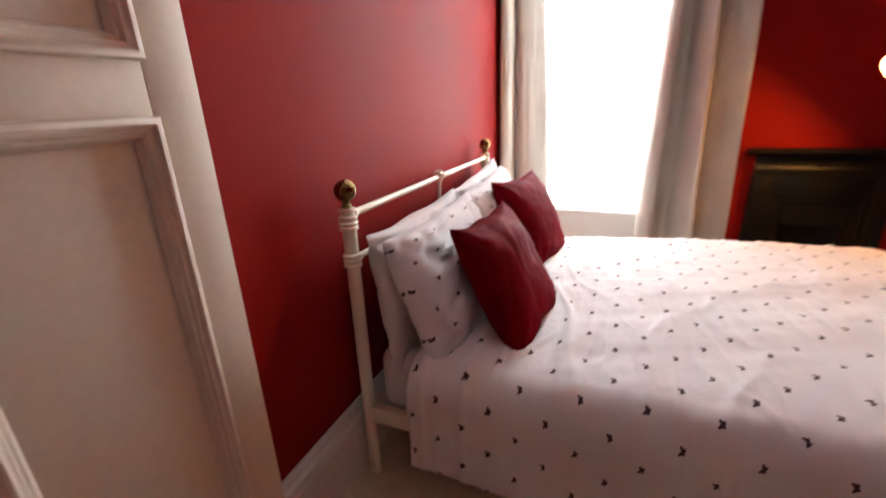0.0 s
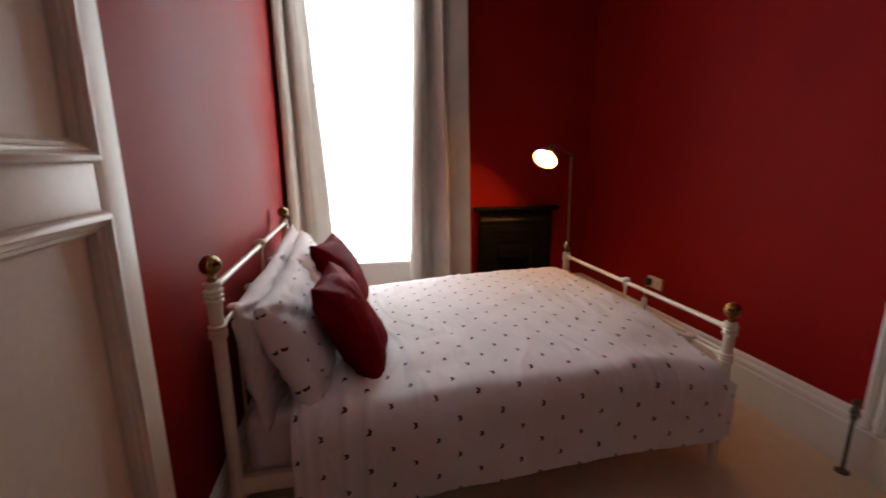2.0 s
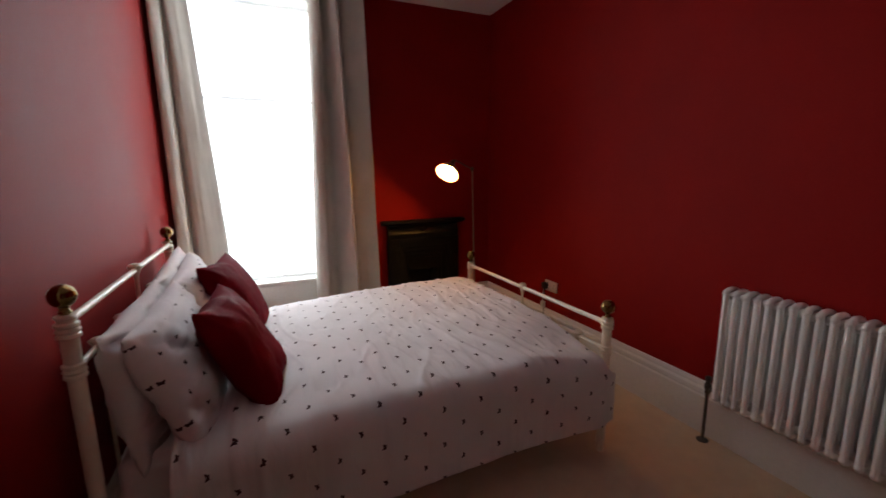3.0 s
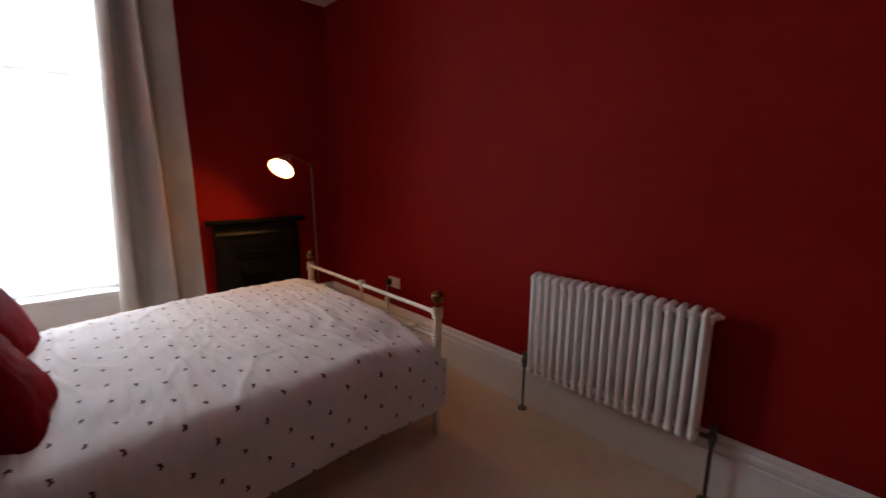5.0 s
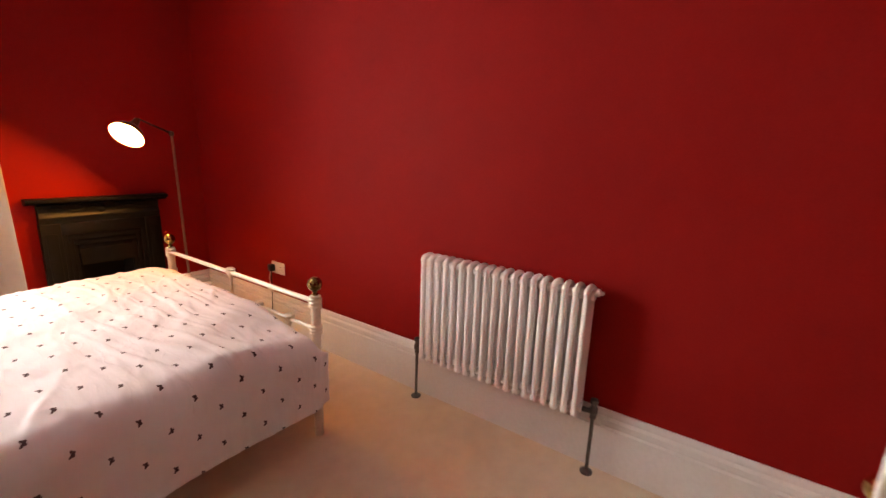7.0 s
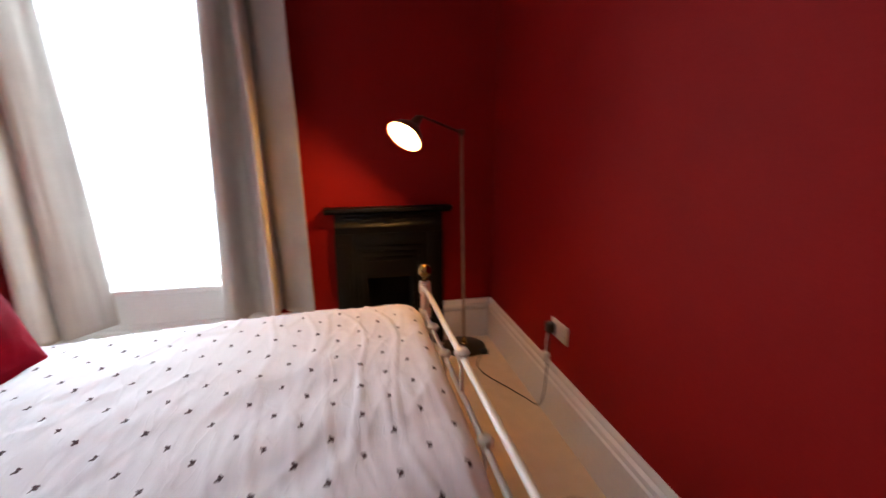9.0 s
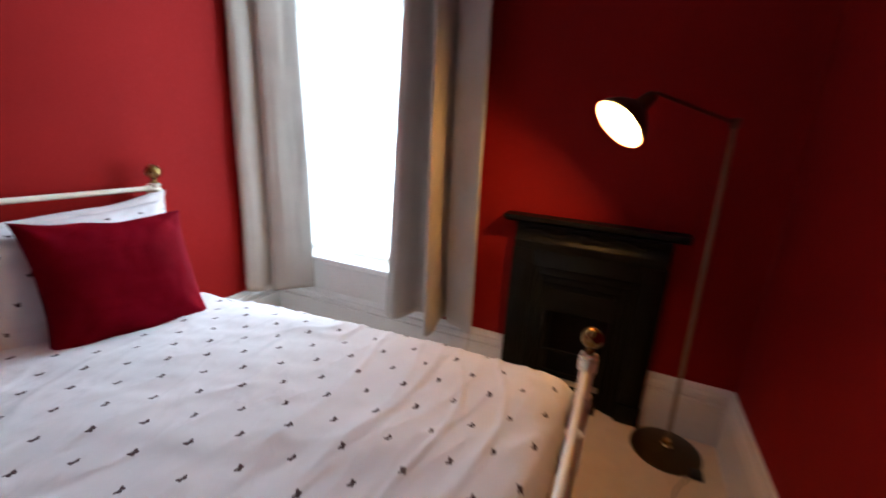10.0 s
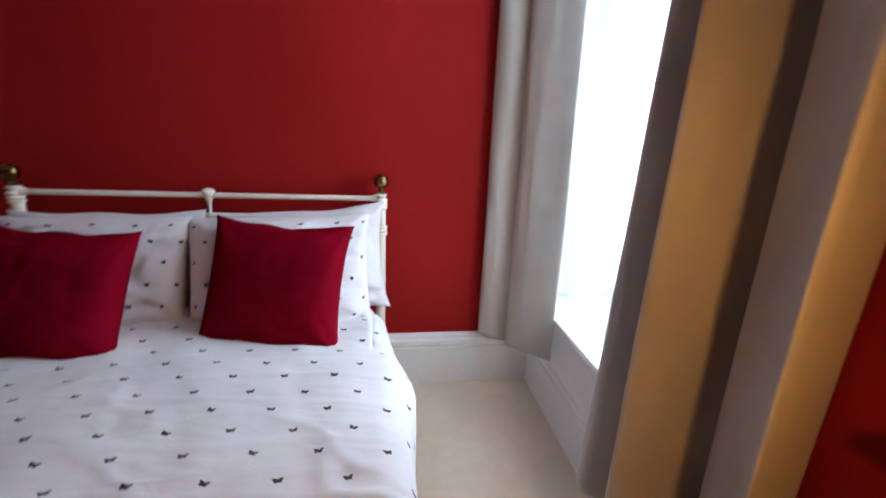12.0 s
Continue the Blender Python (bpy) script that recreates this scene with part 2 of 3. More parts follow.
def part(name, bm, material, parent=None, label="", smooth=True, angle=35):
    ob = new(name, mesh(name, bm, material, smooth, angle))
    ob.parent = parent
    return tagged(ob, label)


def thing(name, m, label, category, group="", kind=""):
    ob = new(name)
    ob.empty_display_size = 0.1
    ob.matrix_world = m
    return tagged(ob, label, category, group, kind)


def structure(name, bm, material, label, category=""):
    return tagged(part(name, bm, material), label, category or name.split("_")[0], "", "structure")


B = bmesh.new

# ---- the room ----
WX, EX, SY, NY, CZ = 0.0, 2.67, -0.44, 4.12, 2.81
TH = 0.12
# window opening and doorway
W0, W1, WZ0, WZ1 = 0.015, 1.14, 0.50, 2.74
D0, D1, DZ = 1.12, 1.94, 2.04

bm = B()
box(bm, -0.9, -2.0, -0.15, EX + TH, NY + 0.3, 0.0)
structure("floor", bm, CARPET, "beige cut-pile fitted carpet with soft wear", "floor")

bm = B()
box(bm, WX - TH, SY - TH, CZ, EX + TH, NY + 0.3, CZ + 0.12)
structure("ceiling", bm, CEILING_PAINT, "plain white painted plaster ceiling", "ceiling")

bm = B()
box(bm, WX - TH, SY - TH, 0, WX, NY, CZ)
structure("wall_west", bm, RED_WALL, "deep red painted wall behind the bed head", "wall")

bm = B()
box(bm, EX, SY - TH, 0, EX + TH, NY + 0.3, CZ)
structure("wall_east", bm, RED_WALL, "deep red painted wall behind the radiator", "wall")

# north wall with the window opening and the chimney opening of the fireplace
F0, F1, FZ = 1.80, 2.124, 0.60
bm = B()
box(bm, WX - TH, NY, 0, W0, NY + 0.3, CZ)
box(bm, W0, NY, 0, W1, NY + 0.3, WZ0 - 0.02)
box(bm, W0, NY, WZ1, W1, NY + 0.3, CZ)
box(bm, W1, NY, 0, F0, NY + 0.3, CZ)
box(bm, F0, NY, FZ, F1, NY + 0.3, CZ)
box(bm, F0, NY + 0.26, 0, F1, NY + 0.3, FZ)
box(bm, F1, NY, 0, EX, NY + 0.3, CZ)
structure("wall_north", bm, RED_WALL, "deep red painted wall with window and fireplace", "wall")

# south wall with the doorway, and the dark hall behind it
bm = B()
box(bm, WX, SY - TH, 0, D0, SY, CZ)
box(bm, D0, SY - TH, DZ, D1, SY, CZ)
box(bm, D1, SY - TH, 0, EX, SY, CZ)
structure("wall_south", bm, RED_WALL, "deep red painted wall with the doorway", "wall")
bm = B()
box(bm, 0.3, -1.95, 0, 0.36, SY - TH, 2.5)
box(bm, EX, -1.95, 0, EX + 0.06, SY - TH, 2.5)
box(bm, 0.3, -2.0, 0, EX + 0.06, -1.95, 2.5)
box(bm, 0.3, -2.0, 2.5, EX + 0.06, SY - TH, 2.56)
structure("wall_hall", bm, HALL_PAINT, "plain dim hall walls beyond the doorway", "wall")

# skirting boards
SK = 0.285
SKP = [(0, 0), (0.024, 0), (0.024, 0.205), (0.016, 0.212), (0.016, 0.220), (0.027, 0.228), (0.025, 0.246), (0.013, 0.256), (0.013, 0.272), (0.006, SK), (0, SK)]


def skirting(name, a, b, out, label):
    bm = B()
    extrude_profile(bm, SKP, a, b, out)
    structure(name, bm, WHITE_PAINT, label, "baseboard")


skirting("baseboard_east", (EX, SY, 0), (EX, NY, 0), (-1, 0, 0), "tall moulded white skirting board")
skirting("baseboard_west", (WX, 1.485, 0), (WX, NY, 0), (1, 0, 0), "tall moulded white skirting board")
skirting("baseboard_north", (WX, NY, 0), (1.615, NY, 0), (0, -1, 0), "tall moulded white skirting board")
skirting("baseboard_north_end", (2.312, NY, 0), (EX, NY, 0), (0, -1, 0), "tall moulded white skirting board")
skirting("baseboard_south", (WX, SY, 0), (D0 - 0.09, SY, 0), (0, 1, 0), "tall moulded white skirting board")
skirting("baseboard_south_end", (D1 + 0.09, SY, 0), (EX, SY, 0), (0, 1, 0), "tall moulded white skirting board")

# ---- window ----
win = thing("window_1", pose((W0 + W1) / 2, NY, WZ0), "white painted sash window with a deep sill, blown out by daylight", "window", "", "structure")
ox, oy, oz = (W0 + W1) / 2, NY, WZ0


def wbox(name, x0, y0, z0, x1, y1, z1, mat=WHITE_PAINT, bevel=0.004, parent=None, label=""):
    bm = B()
    box(bm, x0 - ox, y0 - oy, z0 - oz, x1 - ox, y1 - oy, z1 - oz, bevel)
    return part(name, bm, mat, parent or win, label)


wbox("apron", W0 + 0.012, NY - 0.014, SK + 0.002, W1 + 0.07, NY, WZ0 - 0.022)
wbox("window_sill", W0 + 0.012, NY - 0.045, WZ0 - 0.022, W1 + 0.09, NY + 0.04, WZ0 + 0.012, bevel=0.008)
wbox("window_frame", W0, NY + 0.001, WZ0 + 0.012, W0 + 0.04, NY + 0.302, WZ1)
wbox("window_frame", W1 - 0.04, NY + 0.001, WZ0 + 0.012, W1, NY + 0.302, WZ1)
wbox("window_frame", W0 + 0.04, NY + 0.001, WZ1 - 0.03, W1 - 0.04, NY + 0.302, WZ1)
wbox("outer_sill", W0 + 0.04, NY + 0.041, WZ0 - 0.02, W1 - 0.04, NY + 0.302, WZ0 + 0.004)
# added pane: its blur imitates bloom and washes out the sash lines
hz = wbox("glare_pane", W0 + 0.042, NY + 0.044, WZ0 + 0.014, W1 - 0.042, NY + 0.048, WZ1 - 0.032, GLARE_HAZE, 0, None, "added hazy pane imitating the glare of the window")
hz.visible_shadow = False
MR = 1.98
for z0, z1, yy in ((WZ0 + 0.006, MR + 0.012, NY + 0.150), (MR - 0.012, WZ1 - 0.03, NY + 0.195)):
    s = wbox("sash", W0 + 0.04, yy, z0, W0 + 0.07, yy + 0.04, z1)
    for q in ((W1 - 0.07, z0, W1 - 0.04, z1), (W0 + 0.07, z0, W1 - 0.07, z0 + 0.024), (W0 + 0.07, z1 - 0.024, W1 - 0.07, z1)):
        wbox("sash_rail", q[0], yy, q[1], q[2], yy + 0.04, q[3], parent=s)
    p = wbox("pane", W0 + 0.065, yy + 0.018, z0 + 0.020, W1 - 0.065, yy + 0.022, z1 - 0.020, GLASS, 0, s, "clear glass pane")
    p.visible_shadow = False

# ---- things ----


def partw(name, bm, material, root, label="", parent=None, **kw):
    """A part whose shape is given in room coordinates, under root or under one of its parts."""
    bm.transform(root.matrix_basis.inverted())
    return part(name, bm, material, parent or root, label, **kw)


def rim(bm, y0, y1, z0, z1, profile, x=0.0):
    """A mitred moulding round a rectangle in the y-z plane: profile is (inset, out) pairs."""
    rings = []
    for d, h in profile:
        rings.append([bm.verts.new((x + h, a, b)) for a, b in ((y0 + d, z0 + d), (y1 - d, z0 + d), (y1 - d, z1 - d), (y0 + d, z1 - d))])
    for a, b in zip(rings, rings[1:]):
        for i in range(4):
            bm.faces.new((a[i], a[(i + 1) % 4], b[(i + 1) % 4], b[i]))
    return bm


BOLECTION = [(0, 0), (0, 0.010), (0.005, 0.016), (0.013, 0.017), (0.019, 0.011), (0.024, 0.010), (0.027, 0.003), (0.033, 0.002), (0.036, -0.004), (0.040, -0.011)]


def panelled_leaf(root, y0, y1, z0, z1, panels, face, thick, material):
    """Stiles and rails at x = face, with sunk panels framed by raised mouldings. In the root's own axes."""
    leaf = part("leaf", box(B(), face - thick, y0, z0, face - 0.012, y1, z1, 0.001), material, root)
    ys, zs = panels
    edges = [z0] + [v for p in zs for v in p] + [z1]
    for a, b in ((y0, ys[0]), (ys[1], y1)):
        part("stile", box(B(), face - 0.012, a, z0, face, b, z1, 0.0015), material, leaf)
    for a, b in zip(edges[::2], edges[1::2]):
        part("rail", box(B(), face - 0.012, ys[0], a, face - 0.0004, ys[1], b, 0.0006), material, leaf)
    for a, b in zs:
        part("panel_moulding", rim(B(), ys[0] - 0.004, ys[1] + 0.004, a - 0.004, b + 0.004, BOLECTION, face), material, leaf, angle=50)
    return leaf


def knob(root, m, material, parent=None):
    bm = B()
    lathe(bm, [(0.026, 0), (0.026, 0.003), (0.022, 0.006), (0.012, 0.008), (0.009, 0.020), (0.010, 0.028), (0.019, 0.034), (0.023, 0.043), (0.020, 0.052), (0.010, 0.057), (0.0, 0.058)], segs=24)
    bm.transform(m)
    return part("door_knob", bm, material, parent or root, "round polished brass knob on a rose")


# built-in cupboard in the west wall
cup = thing("fitted_cupboard", pose(0, 0.975, 0), "cream painted built-in cupboard with two raised-moulding panelled doors", "cupboard")
part("frame", box(box(B(), 0.001, -0.56, 0, 0.028, 0.515, 2.42), 0.001, -0.56, 2.42, 0.075, 0.515, 2.47, 0.004), DOOR_PAINT, cup)
part("plinth", box(B(), 0.028, -0.56, 0.0, 0.060, 0.508, 0.085, 0.002), DOOR_PAINT, cup)
for side in (1, -1):
    y0, y1 = (0.003, 0.508) if side > 0 else (-0.508, -0.003)
    ys = (0.073, 0.412) if side > 0 else (-0.412, -0.073)
    lf = panelled_leaf(cup, y0, y1, 0.09, 2.41, (ys, ((0.26, 1.284), (1.378, 2.26))), 0.070, 0.036, DOOR_PAINT)
    knob(cup, Matrix.Translation((0.070, side * 0.022, 1.325)) @ Matrix.Scale(0.78, 4) @ Matrix.Rotation(radians(90), 4, "Y"), BRIGHT_BRASS, lf)

# entry door, standing half open
door = thing("door_1", pose(1.557, 0.240, 0, 0, 0, -60), "white painted panelled entry door standing half open", "door", "", "structure")
bm = B()
box(bm, 0.0, -0.018, 0.012, 0.76, 0.018, 2.03, 0.002)
leaf = part("leaf", bm, WHITE_PAINT, door)
for z0, z1 in ((0.22, 0.80), (1.10, 1.90)):
    for side in (1,):
        bm = rim(B(), 0.12, 0.64, z0, z1, [(0, 0), (0, 0.010), (0.012, 0.014), (0.024, 0.006), (0.034, 0.002), (0.036, -0.001)])
        bm.transform(Matrix(((0, 1, 0, 0), (side, 0, 0, side * 0.0182), (0, 0, 1, 0), (0, 0, 0, 1))))
        part("panel_moulding", bm, WHITE_PAINT, leaf, angle=50)
part("latch_plate", box(B(), -0.0015, -0.010, 0.86, 0.004, 0.010, 0.985, 0.0005), STEEL, door, "worn brass-coloured latch plate")
part("latch_bolt", box(B(), -0.012, -0.007, 0.895, 0.004, 0.007, 0.925, 0.003), BRIGHT_BRASS, door, "brass latch bolt")
knob(door, Matrix.Translation((0.06, 0.018, 0.92)) @ Matrix.Rotation(radians(-90), 4, "X"), BRIGHT_BRASS)
# thin sheet that makes the hall side darker and browner than the leaf
part("hall_face", box(B(), 0.001, -0.0205, 0.014, 0.76, -0.0182, 2.028, 0.0005), DOOR_BROWN, door, "dark brown sheet over the hall side")
for z, h in ((1.215, 0.012), (1.165, 0.018)):
    part("chip", box(B(), -0.0012, 0.0125, z - h, 0.006, 0.0185, z + h, 0.002), DOOR_BROWN, door, "old chip in the paint of the edge")
for z in (0.25, 1.78):
    part("hinge", lathe(B(), [(0.006, -0.045), (0.006, 0.045)], (0.764, 0.018, z), 10), STEEL, door)

frame_d = thing("door_frame", pose((D0 + D1) / 2, SY, 0), "white painted door lining and architrave", "door frame", "", "structure")
for name, q in (("jamb", (D0, SY - TH, 0, D0 + 0.02, SY, DZ)), ("jamb", (D1 - 0.02, SY - TH, 0, D1, SY, DZ)), ("head", (D0 + 0.02, SY - TH, DZ - 0.02, D1 - 0.02, SY, DZ)),
                ("architrave", (D0 - 0.085, SY + 0.001, 0, D0, SY + 0.022, DZ + 0.085)), ("architrave", (D1, SY + 0.001, 0, D1 + 0.085, SY + 0.022, DZ + 0.085)),
                ("architrave", (D0, SY + 0.001, DZ, D1, SY + 0.022, DZ + 0.085))):
    partw(name, box(B(), *q, 0.003), WHITE_PAINT, frame_d)

# ---- bed ----
HX, FX, YN, YF = 0.070, 2.060, 1.900, 3.320
bed = thing("bed", pose((HX + FX) / 2, (YN + YF) / 2, 0), "cream enamelled metal double bed with brass ball finials", "bed")


def bed_post(x, y, top, c1, c2):
    r = 0.0215
    collar = lambda z: [(r, z - 0.024), (r + 0.007, z - 0.020), (r + 0.007, z - 0.012), (r + 0.003, z - 0.008), (r + 0.008, z), (r + 0.003, z + 0.008), (r + 0.007, z + 0.012), (r + 0.007, z + 0.020), (r, z + 0.024)]
    neck = top - 0.052
    pr = [(0.020, 0.0), (0.022, 0.006), (0.017, 0.02), (r, 0.05)] + collar(c2) + collar(c1) + [(r, neck - 0.014), (r + 0.004, neck - 0.010), (r + 0.004, neck - 0.003), (0.014, neck)]
    p = partw("post", lathe(B(), pr, (x, y, 0), 22), CREAM_METAL, bed)
    R = 0.033
    ball = [(0.013, neck), (0.016, neck + 0.006), (0.011, neck + 0.014)] + [(R * math.sin(a), top - R * math.cos(a)) for a in np.linspace(0.36, math.pi, 14)]
    ball[-1] = (0.0, top + R)
    partw("finial", lathe(B(), ball, (x, y, 0), 24), BRASS, bed, "aged brass ball finial", p)
    return p


posts = {(x, y): bed_post(x, y, *h) for x, h in ((HX, (1.060, 0.962, 0.842)), (FX, (0.750, 0.662, 0.535))) for y in (YN, YF)}


def ribbed_cup(x, y, z, up=1, parent=None):
    """A fluted shell casting where a spindle meets a rail."""
    bm = B()
    segs = 24
    rings = []
    for r, h in ((0.008, -0.040), (0.009, -0.026), (0.012, -0.020), (0.016, -0.008), (0.023, 0.008), (0.024, 0.017), (0.017, 0.026), (0.004, 0.030)):
        rings.append([bm.verts.new((x + r * (1 + 0.10 * (k % 2)) * math.cos(2 * math.pi * k / segs), y + r * (1 + 0.10 * (k % 2)) * math.sin(2 * math.pi * k / segs), z + up * h)) for k in range(segs)])
    for a, b in zip(rings, rings[1:]):
        for k in range(segs):
            bm.faces.new((a[k], a[(k + 1) % segs], b[(k + 1) % segs], b[k]))
    bm.faces.new(rings[0])
    bm.faces.new(rings[-1])
    return partw("shell_casting", bm, CREAM_METAL, bed, "fluted cream shell casting", parent, angle=25)


def bed_end(x, ztop, zlow, rail_r):
    top = partw("top_rail", tube(B(), [(x, YN + 0.015, ztop), (x, YF - 0.015, ztop)], rail_r), CREAM_METAL, bed)
    low = partw("lower_rail", tube(B(), [(x, YN + 0.015, zlow), (x, YF - 0.015, zlow)], rail_r * 0.85), CREAM_METAL, bed)
    mid = (YN + YF) / 2
    ribbed_cup(x, mid, ztop, 1, top)
    partw("centre_spindle", tube(B(), [(x, mid, zlow), (x, mid, ztop)], 0.0075), CREAM_METAL, bed)
    for f in (-0.36, -0.18, 0.18, 0.36):
        y = mid + f * (YF - YN)
        ribbed_cup(x, y, zlow + 0.004, 0.8, low)
        partw("spindle", tube(B(), [(x, y, 0.26), (x, y, zlow)], 0.0065), CREAM_METAL, bed)
    for y in (YN, YF):
        s = 1 if y == YN else -1
        for z in (ztop, zlow):
            partw("socket_collar", lathe(B(), [(rail_r + 0.003, 0), (rail_r + 0.007, 0.006), (rail_r + 0.004, 0.018), (rail_r, 0.028)], segs=16, m=Matrix.Translation((x, y + s * 0.018, z)) @ Matrix.Rotation(radians(-90 * s), 4, "X")), CREAM_METAL, bed, "", top)
    partw("cross_bar", box(B(), x - 0.012, YN, 0.232, x + 0.012, YF, 0.262, 0.003), CREAM_METAL, bed)


bed_end(HX, 0.985, 0.842, 0.0115)
bed_end(FX, 0.668, 0.535, 0.0115)
for y in (YN, YF):
    partw("side_rail", box(B(), HX, y - 0.013, 0.235, FX, y + 0.013, 0.300, 0.003), CREAM_METAL, bed)

bm = B()
box(bm, 0.105, 1.93, 0.265, 2.010, 3.29, 0.500, 0.045, 5)
tagged(part("mattress", bm, SHEET), "pale pinkish sheeted mattress on the bed frame", "mattress")


def fbm(x, y, z=0.0, octaves=3):
    return sum(noise.noise((x * 2 ** k, y * 2 ** k, z + 7.1 * k)) / 2 ** k for k in range(octaves))


def cloth_mesh(name, rows, uvs, material, solid=0.0, subsurf=False):
    """A sheet from rows of points, with UV in metres."""
    h, w = len(rows), len(rows[0])
    me = bpy.data.meshes.new(name)
    verts = [p for r in rows for p in r]
    faces = [(i * w + j, i * w + j + 1, (i + 1) * w + j + 1, (i + 1) * w + j) for i in range(h - 1) for j in range(w - 1)]
    me.from_pydata(verts, [], faces)
    flat = [q for r in uvs for q in r]
    layer = me.uv_layers.new(name="UVMap")
    for lp in me.loops:
        layer.data[lp.index].uv = flat[lp.vertex_index]
    for f in me.polygons:
        f.use_smooth = True
    me.materials.append(material)
    ob = new(name, me)
    if solid:
        md = ob.modifiers.new("thickness", "SOLIDIFY")
        md.thickness, md.offset = solid, 0
    return ob


def duvet():
    ya, yb = 1.925, 3.292          # edges of the flat top before they round over
    r = 0.095
    drop = 0.272
    arc = r * math.pi / 2
    smax = (yb - ya) + 2 * (arc + drop)
    xe = 1.945
    n, m = 230, 230
    rows, uvs = [], []
    for i in range(n):
        a = 0.27 + (2.085 - 0.27) * i / (n - 1)
        row, uv = [], []
        for j in range(m):
            s = smax * j / (m - 1)
            zt = 0.532 + 0.050 * min(1.0, max(0.0, (a - 0.55) / 1.1))
            k = 0.0                         # how far the sheet hangs
            if s < drop:
                k = drop - s
                y, z, hang = ya - r, zt - r - k, 1.0
                out = -1
            elif s < drop + arc:
                th = (drop + arc - s) / r
                y, z, hang, out = ya - r * math.sin(th), zt - r + r * math.cos(th), th / 1.5708, -1
            elif s < smax - drop - arc:
                y, z, hang, out = ya + (s - drop - arc), zt, 0.0, 0
            elif s < smax - drop:
                th = (s - (smax - drop - arc)) / r
                y, z, hang, out = yb + r * math.sin(th), zt - r + r * math.cos(th), th / 1.5708, 1
            else:
                k = s - (smax - drop)
                y, z, hang, out = yb + r, zt - r - k, 1.0, 1
            t = (y - ya) / (yb - ya)
            puff = max(0.0, math.sin(math.pi * min(1, max(0, t)))) ** 0.6
            z += 0.026 * puff * (1 - hang) * (0.75 + 0.25 * math.sin(3 * a))
            # foot end: the top rolls down inside the foot rails, the sides run on past the post
            over = max(0.0, a - xe)
            th = min(over / 0.085, 1.4)
            xr = xe + 0.085 * math.sin(th)
            fall = 0.085 * (1 - math.cos(th)) + max(0.0, over - 0.085 * 1.4)
            w = min(1.0, hang) ** 2
            x = (1 - w) * (xr if over else a) + w * (a if not over else xe + over)
            z -= (1 - w) * fall + w * 0.02 * over
            # creases: long slack folds across the bed, small puckers, hem waves
            q = fbm(0.9 * a + 0.6 * y, 5.5 * (y - 0.35 * a), 3.3)
            c = abs(fbm(3.1 * a - 1.3 * y, 1.2 * y + 0.5 * a, 9.0, 3))
            ridge = max(0.0, 0.22 - c) / 0.22
            warp = 0.35 * noise.noise((a * 1.5, y * 1.5, 2.0))
            fold = abs(noise.noise((a * 7.0 + 2.2 * warp + 0.8 * y, y * 1.25 + warp, 11.0)))
            fold2 = abs(noise.noise((a * 13.0 - 1.5 * y + 3 * warp, y * 2.4, 17.0)))
            where = 0.25 + 0.75 * max(0.0, noise.noise((a * 1.1, y * 0.9, 23.0)) + 0.35)
            sharp = 0.0125 * max(0.0, 1 - fold / 0.16) ** 1.5 * where + 0.0060 * max(0.0, 1 - fold2 / 0.14) ** 1.5 * where
            near_foot = min(1.0, max(0.0, (a - 1.05) / 0.4)) * min(1.0, max(0.0, (2.95 - y) / 0.5))
            pleat = abs(noise.noise((a * 10.5 + 1.1 * (y - 1.9) + 1.2 * warp, y * 0.8, 41.0)))
            sharp += near_foot * 0.008 * max(0.0, 1 - pleat / 0.20) ** 1.3 * (0.4 + 0.6 * abs(noise.noise((a * 3, y * 2, 43))) * 2)
            lift = sharp + 0.007 * q + 0.007 * ridge ** 2 * (0.4 + 0.6 * abs(noise.noise((a * 1.4, y * 1.4, 5)))) + 0.002 * fbm(9 * a, 9 * y, 1)
            z += lift * (1 - w)
            ease = lambda e: e * e * (3 - 2 * e)
            z -= 0.055 * ease(min(1.0, max(0.0, (a - 1.55) / 0.42))) * ease(min(1.0, max(0.0, (2.35 - y) / 0.45))) * (1 - 0.6 * k / drop)
            if out:
                side = 0.016 * fbm(2.2 * a, 1.6 * k, 4 + out) * hang + 0.05 * k * hang * (0.35 + 0.4 * noise.noise((a * 1.7, 0, 8 + out)))
                y += out * (abs(side) * 0.8 + 0.004 - 0.35 * max(0.0, over - 0.03) * w)
                z += 0.014 * noise.noise((a * 2.0, 3, out)) * k / drop
            if out > 0:
                y += 0.035 * math.exp(-((a - 0.74) / 0.16) ** 2) * hang
                y -= 0.055 * max(0.0, 1 - (a - 0.27) / 0.40) - 0.008 * min(1.0, max(0.0, (a - 0.6) / 0.6))
            if hang > 0.2 and out < 0:
                y -= (0.005 * max(0.0, 1 - abs(noise.noise((a * 2.6 + 3.5 * k, k * 1.6, 31.0))) / 0.15) + 0.4 * sharp) * min(1.0, hang)
            row.append((x, y, z))
            uv.append((a, s))
        rows.append(row)
        uvs.append(uv)
    ob = cloth_mesh("duvet", rows, uvs, PRINT, 0.012)
    return tagged(ob, "white cotton duvet printed with small dark butterflies, slightly creased", "duvet")


duvet()


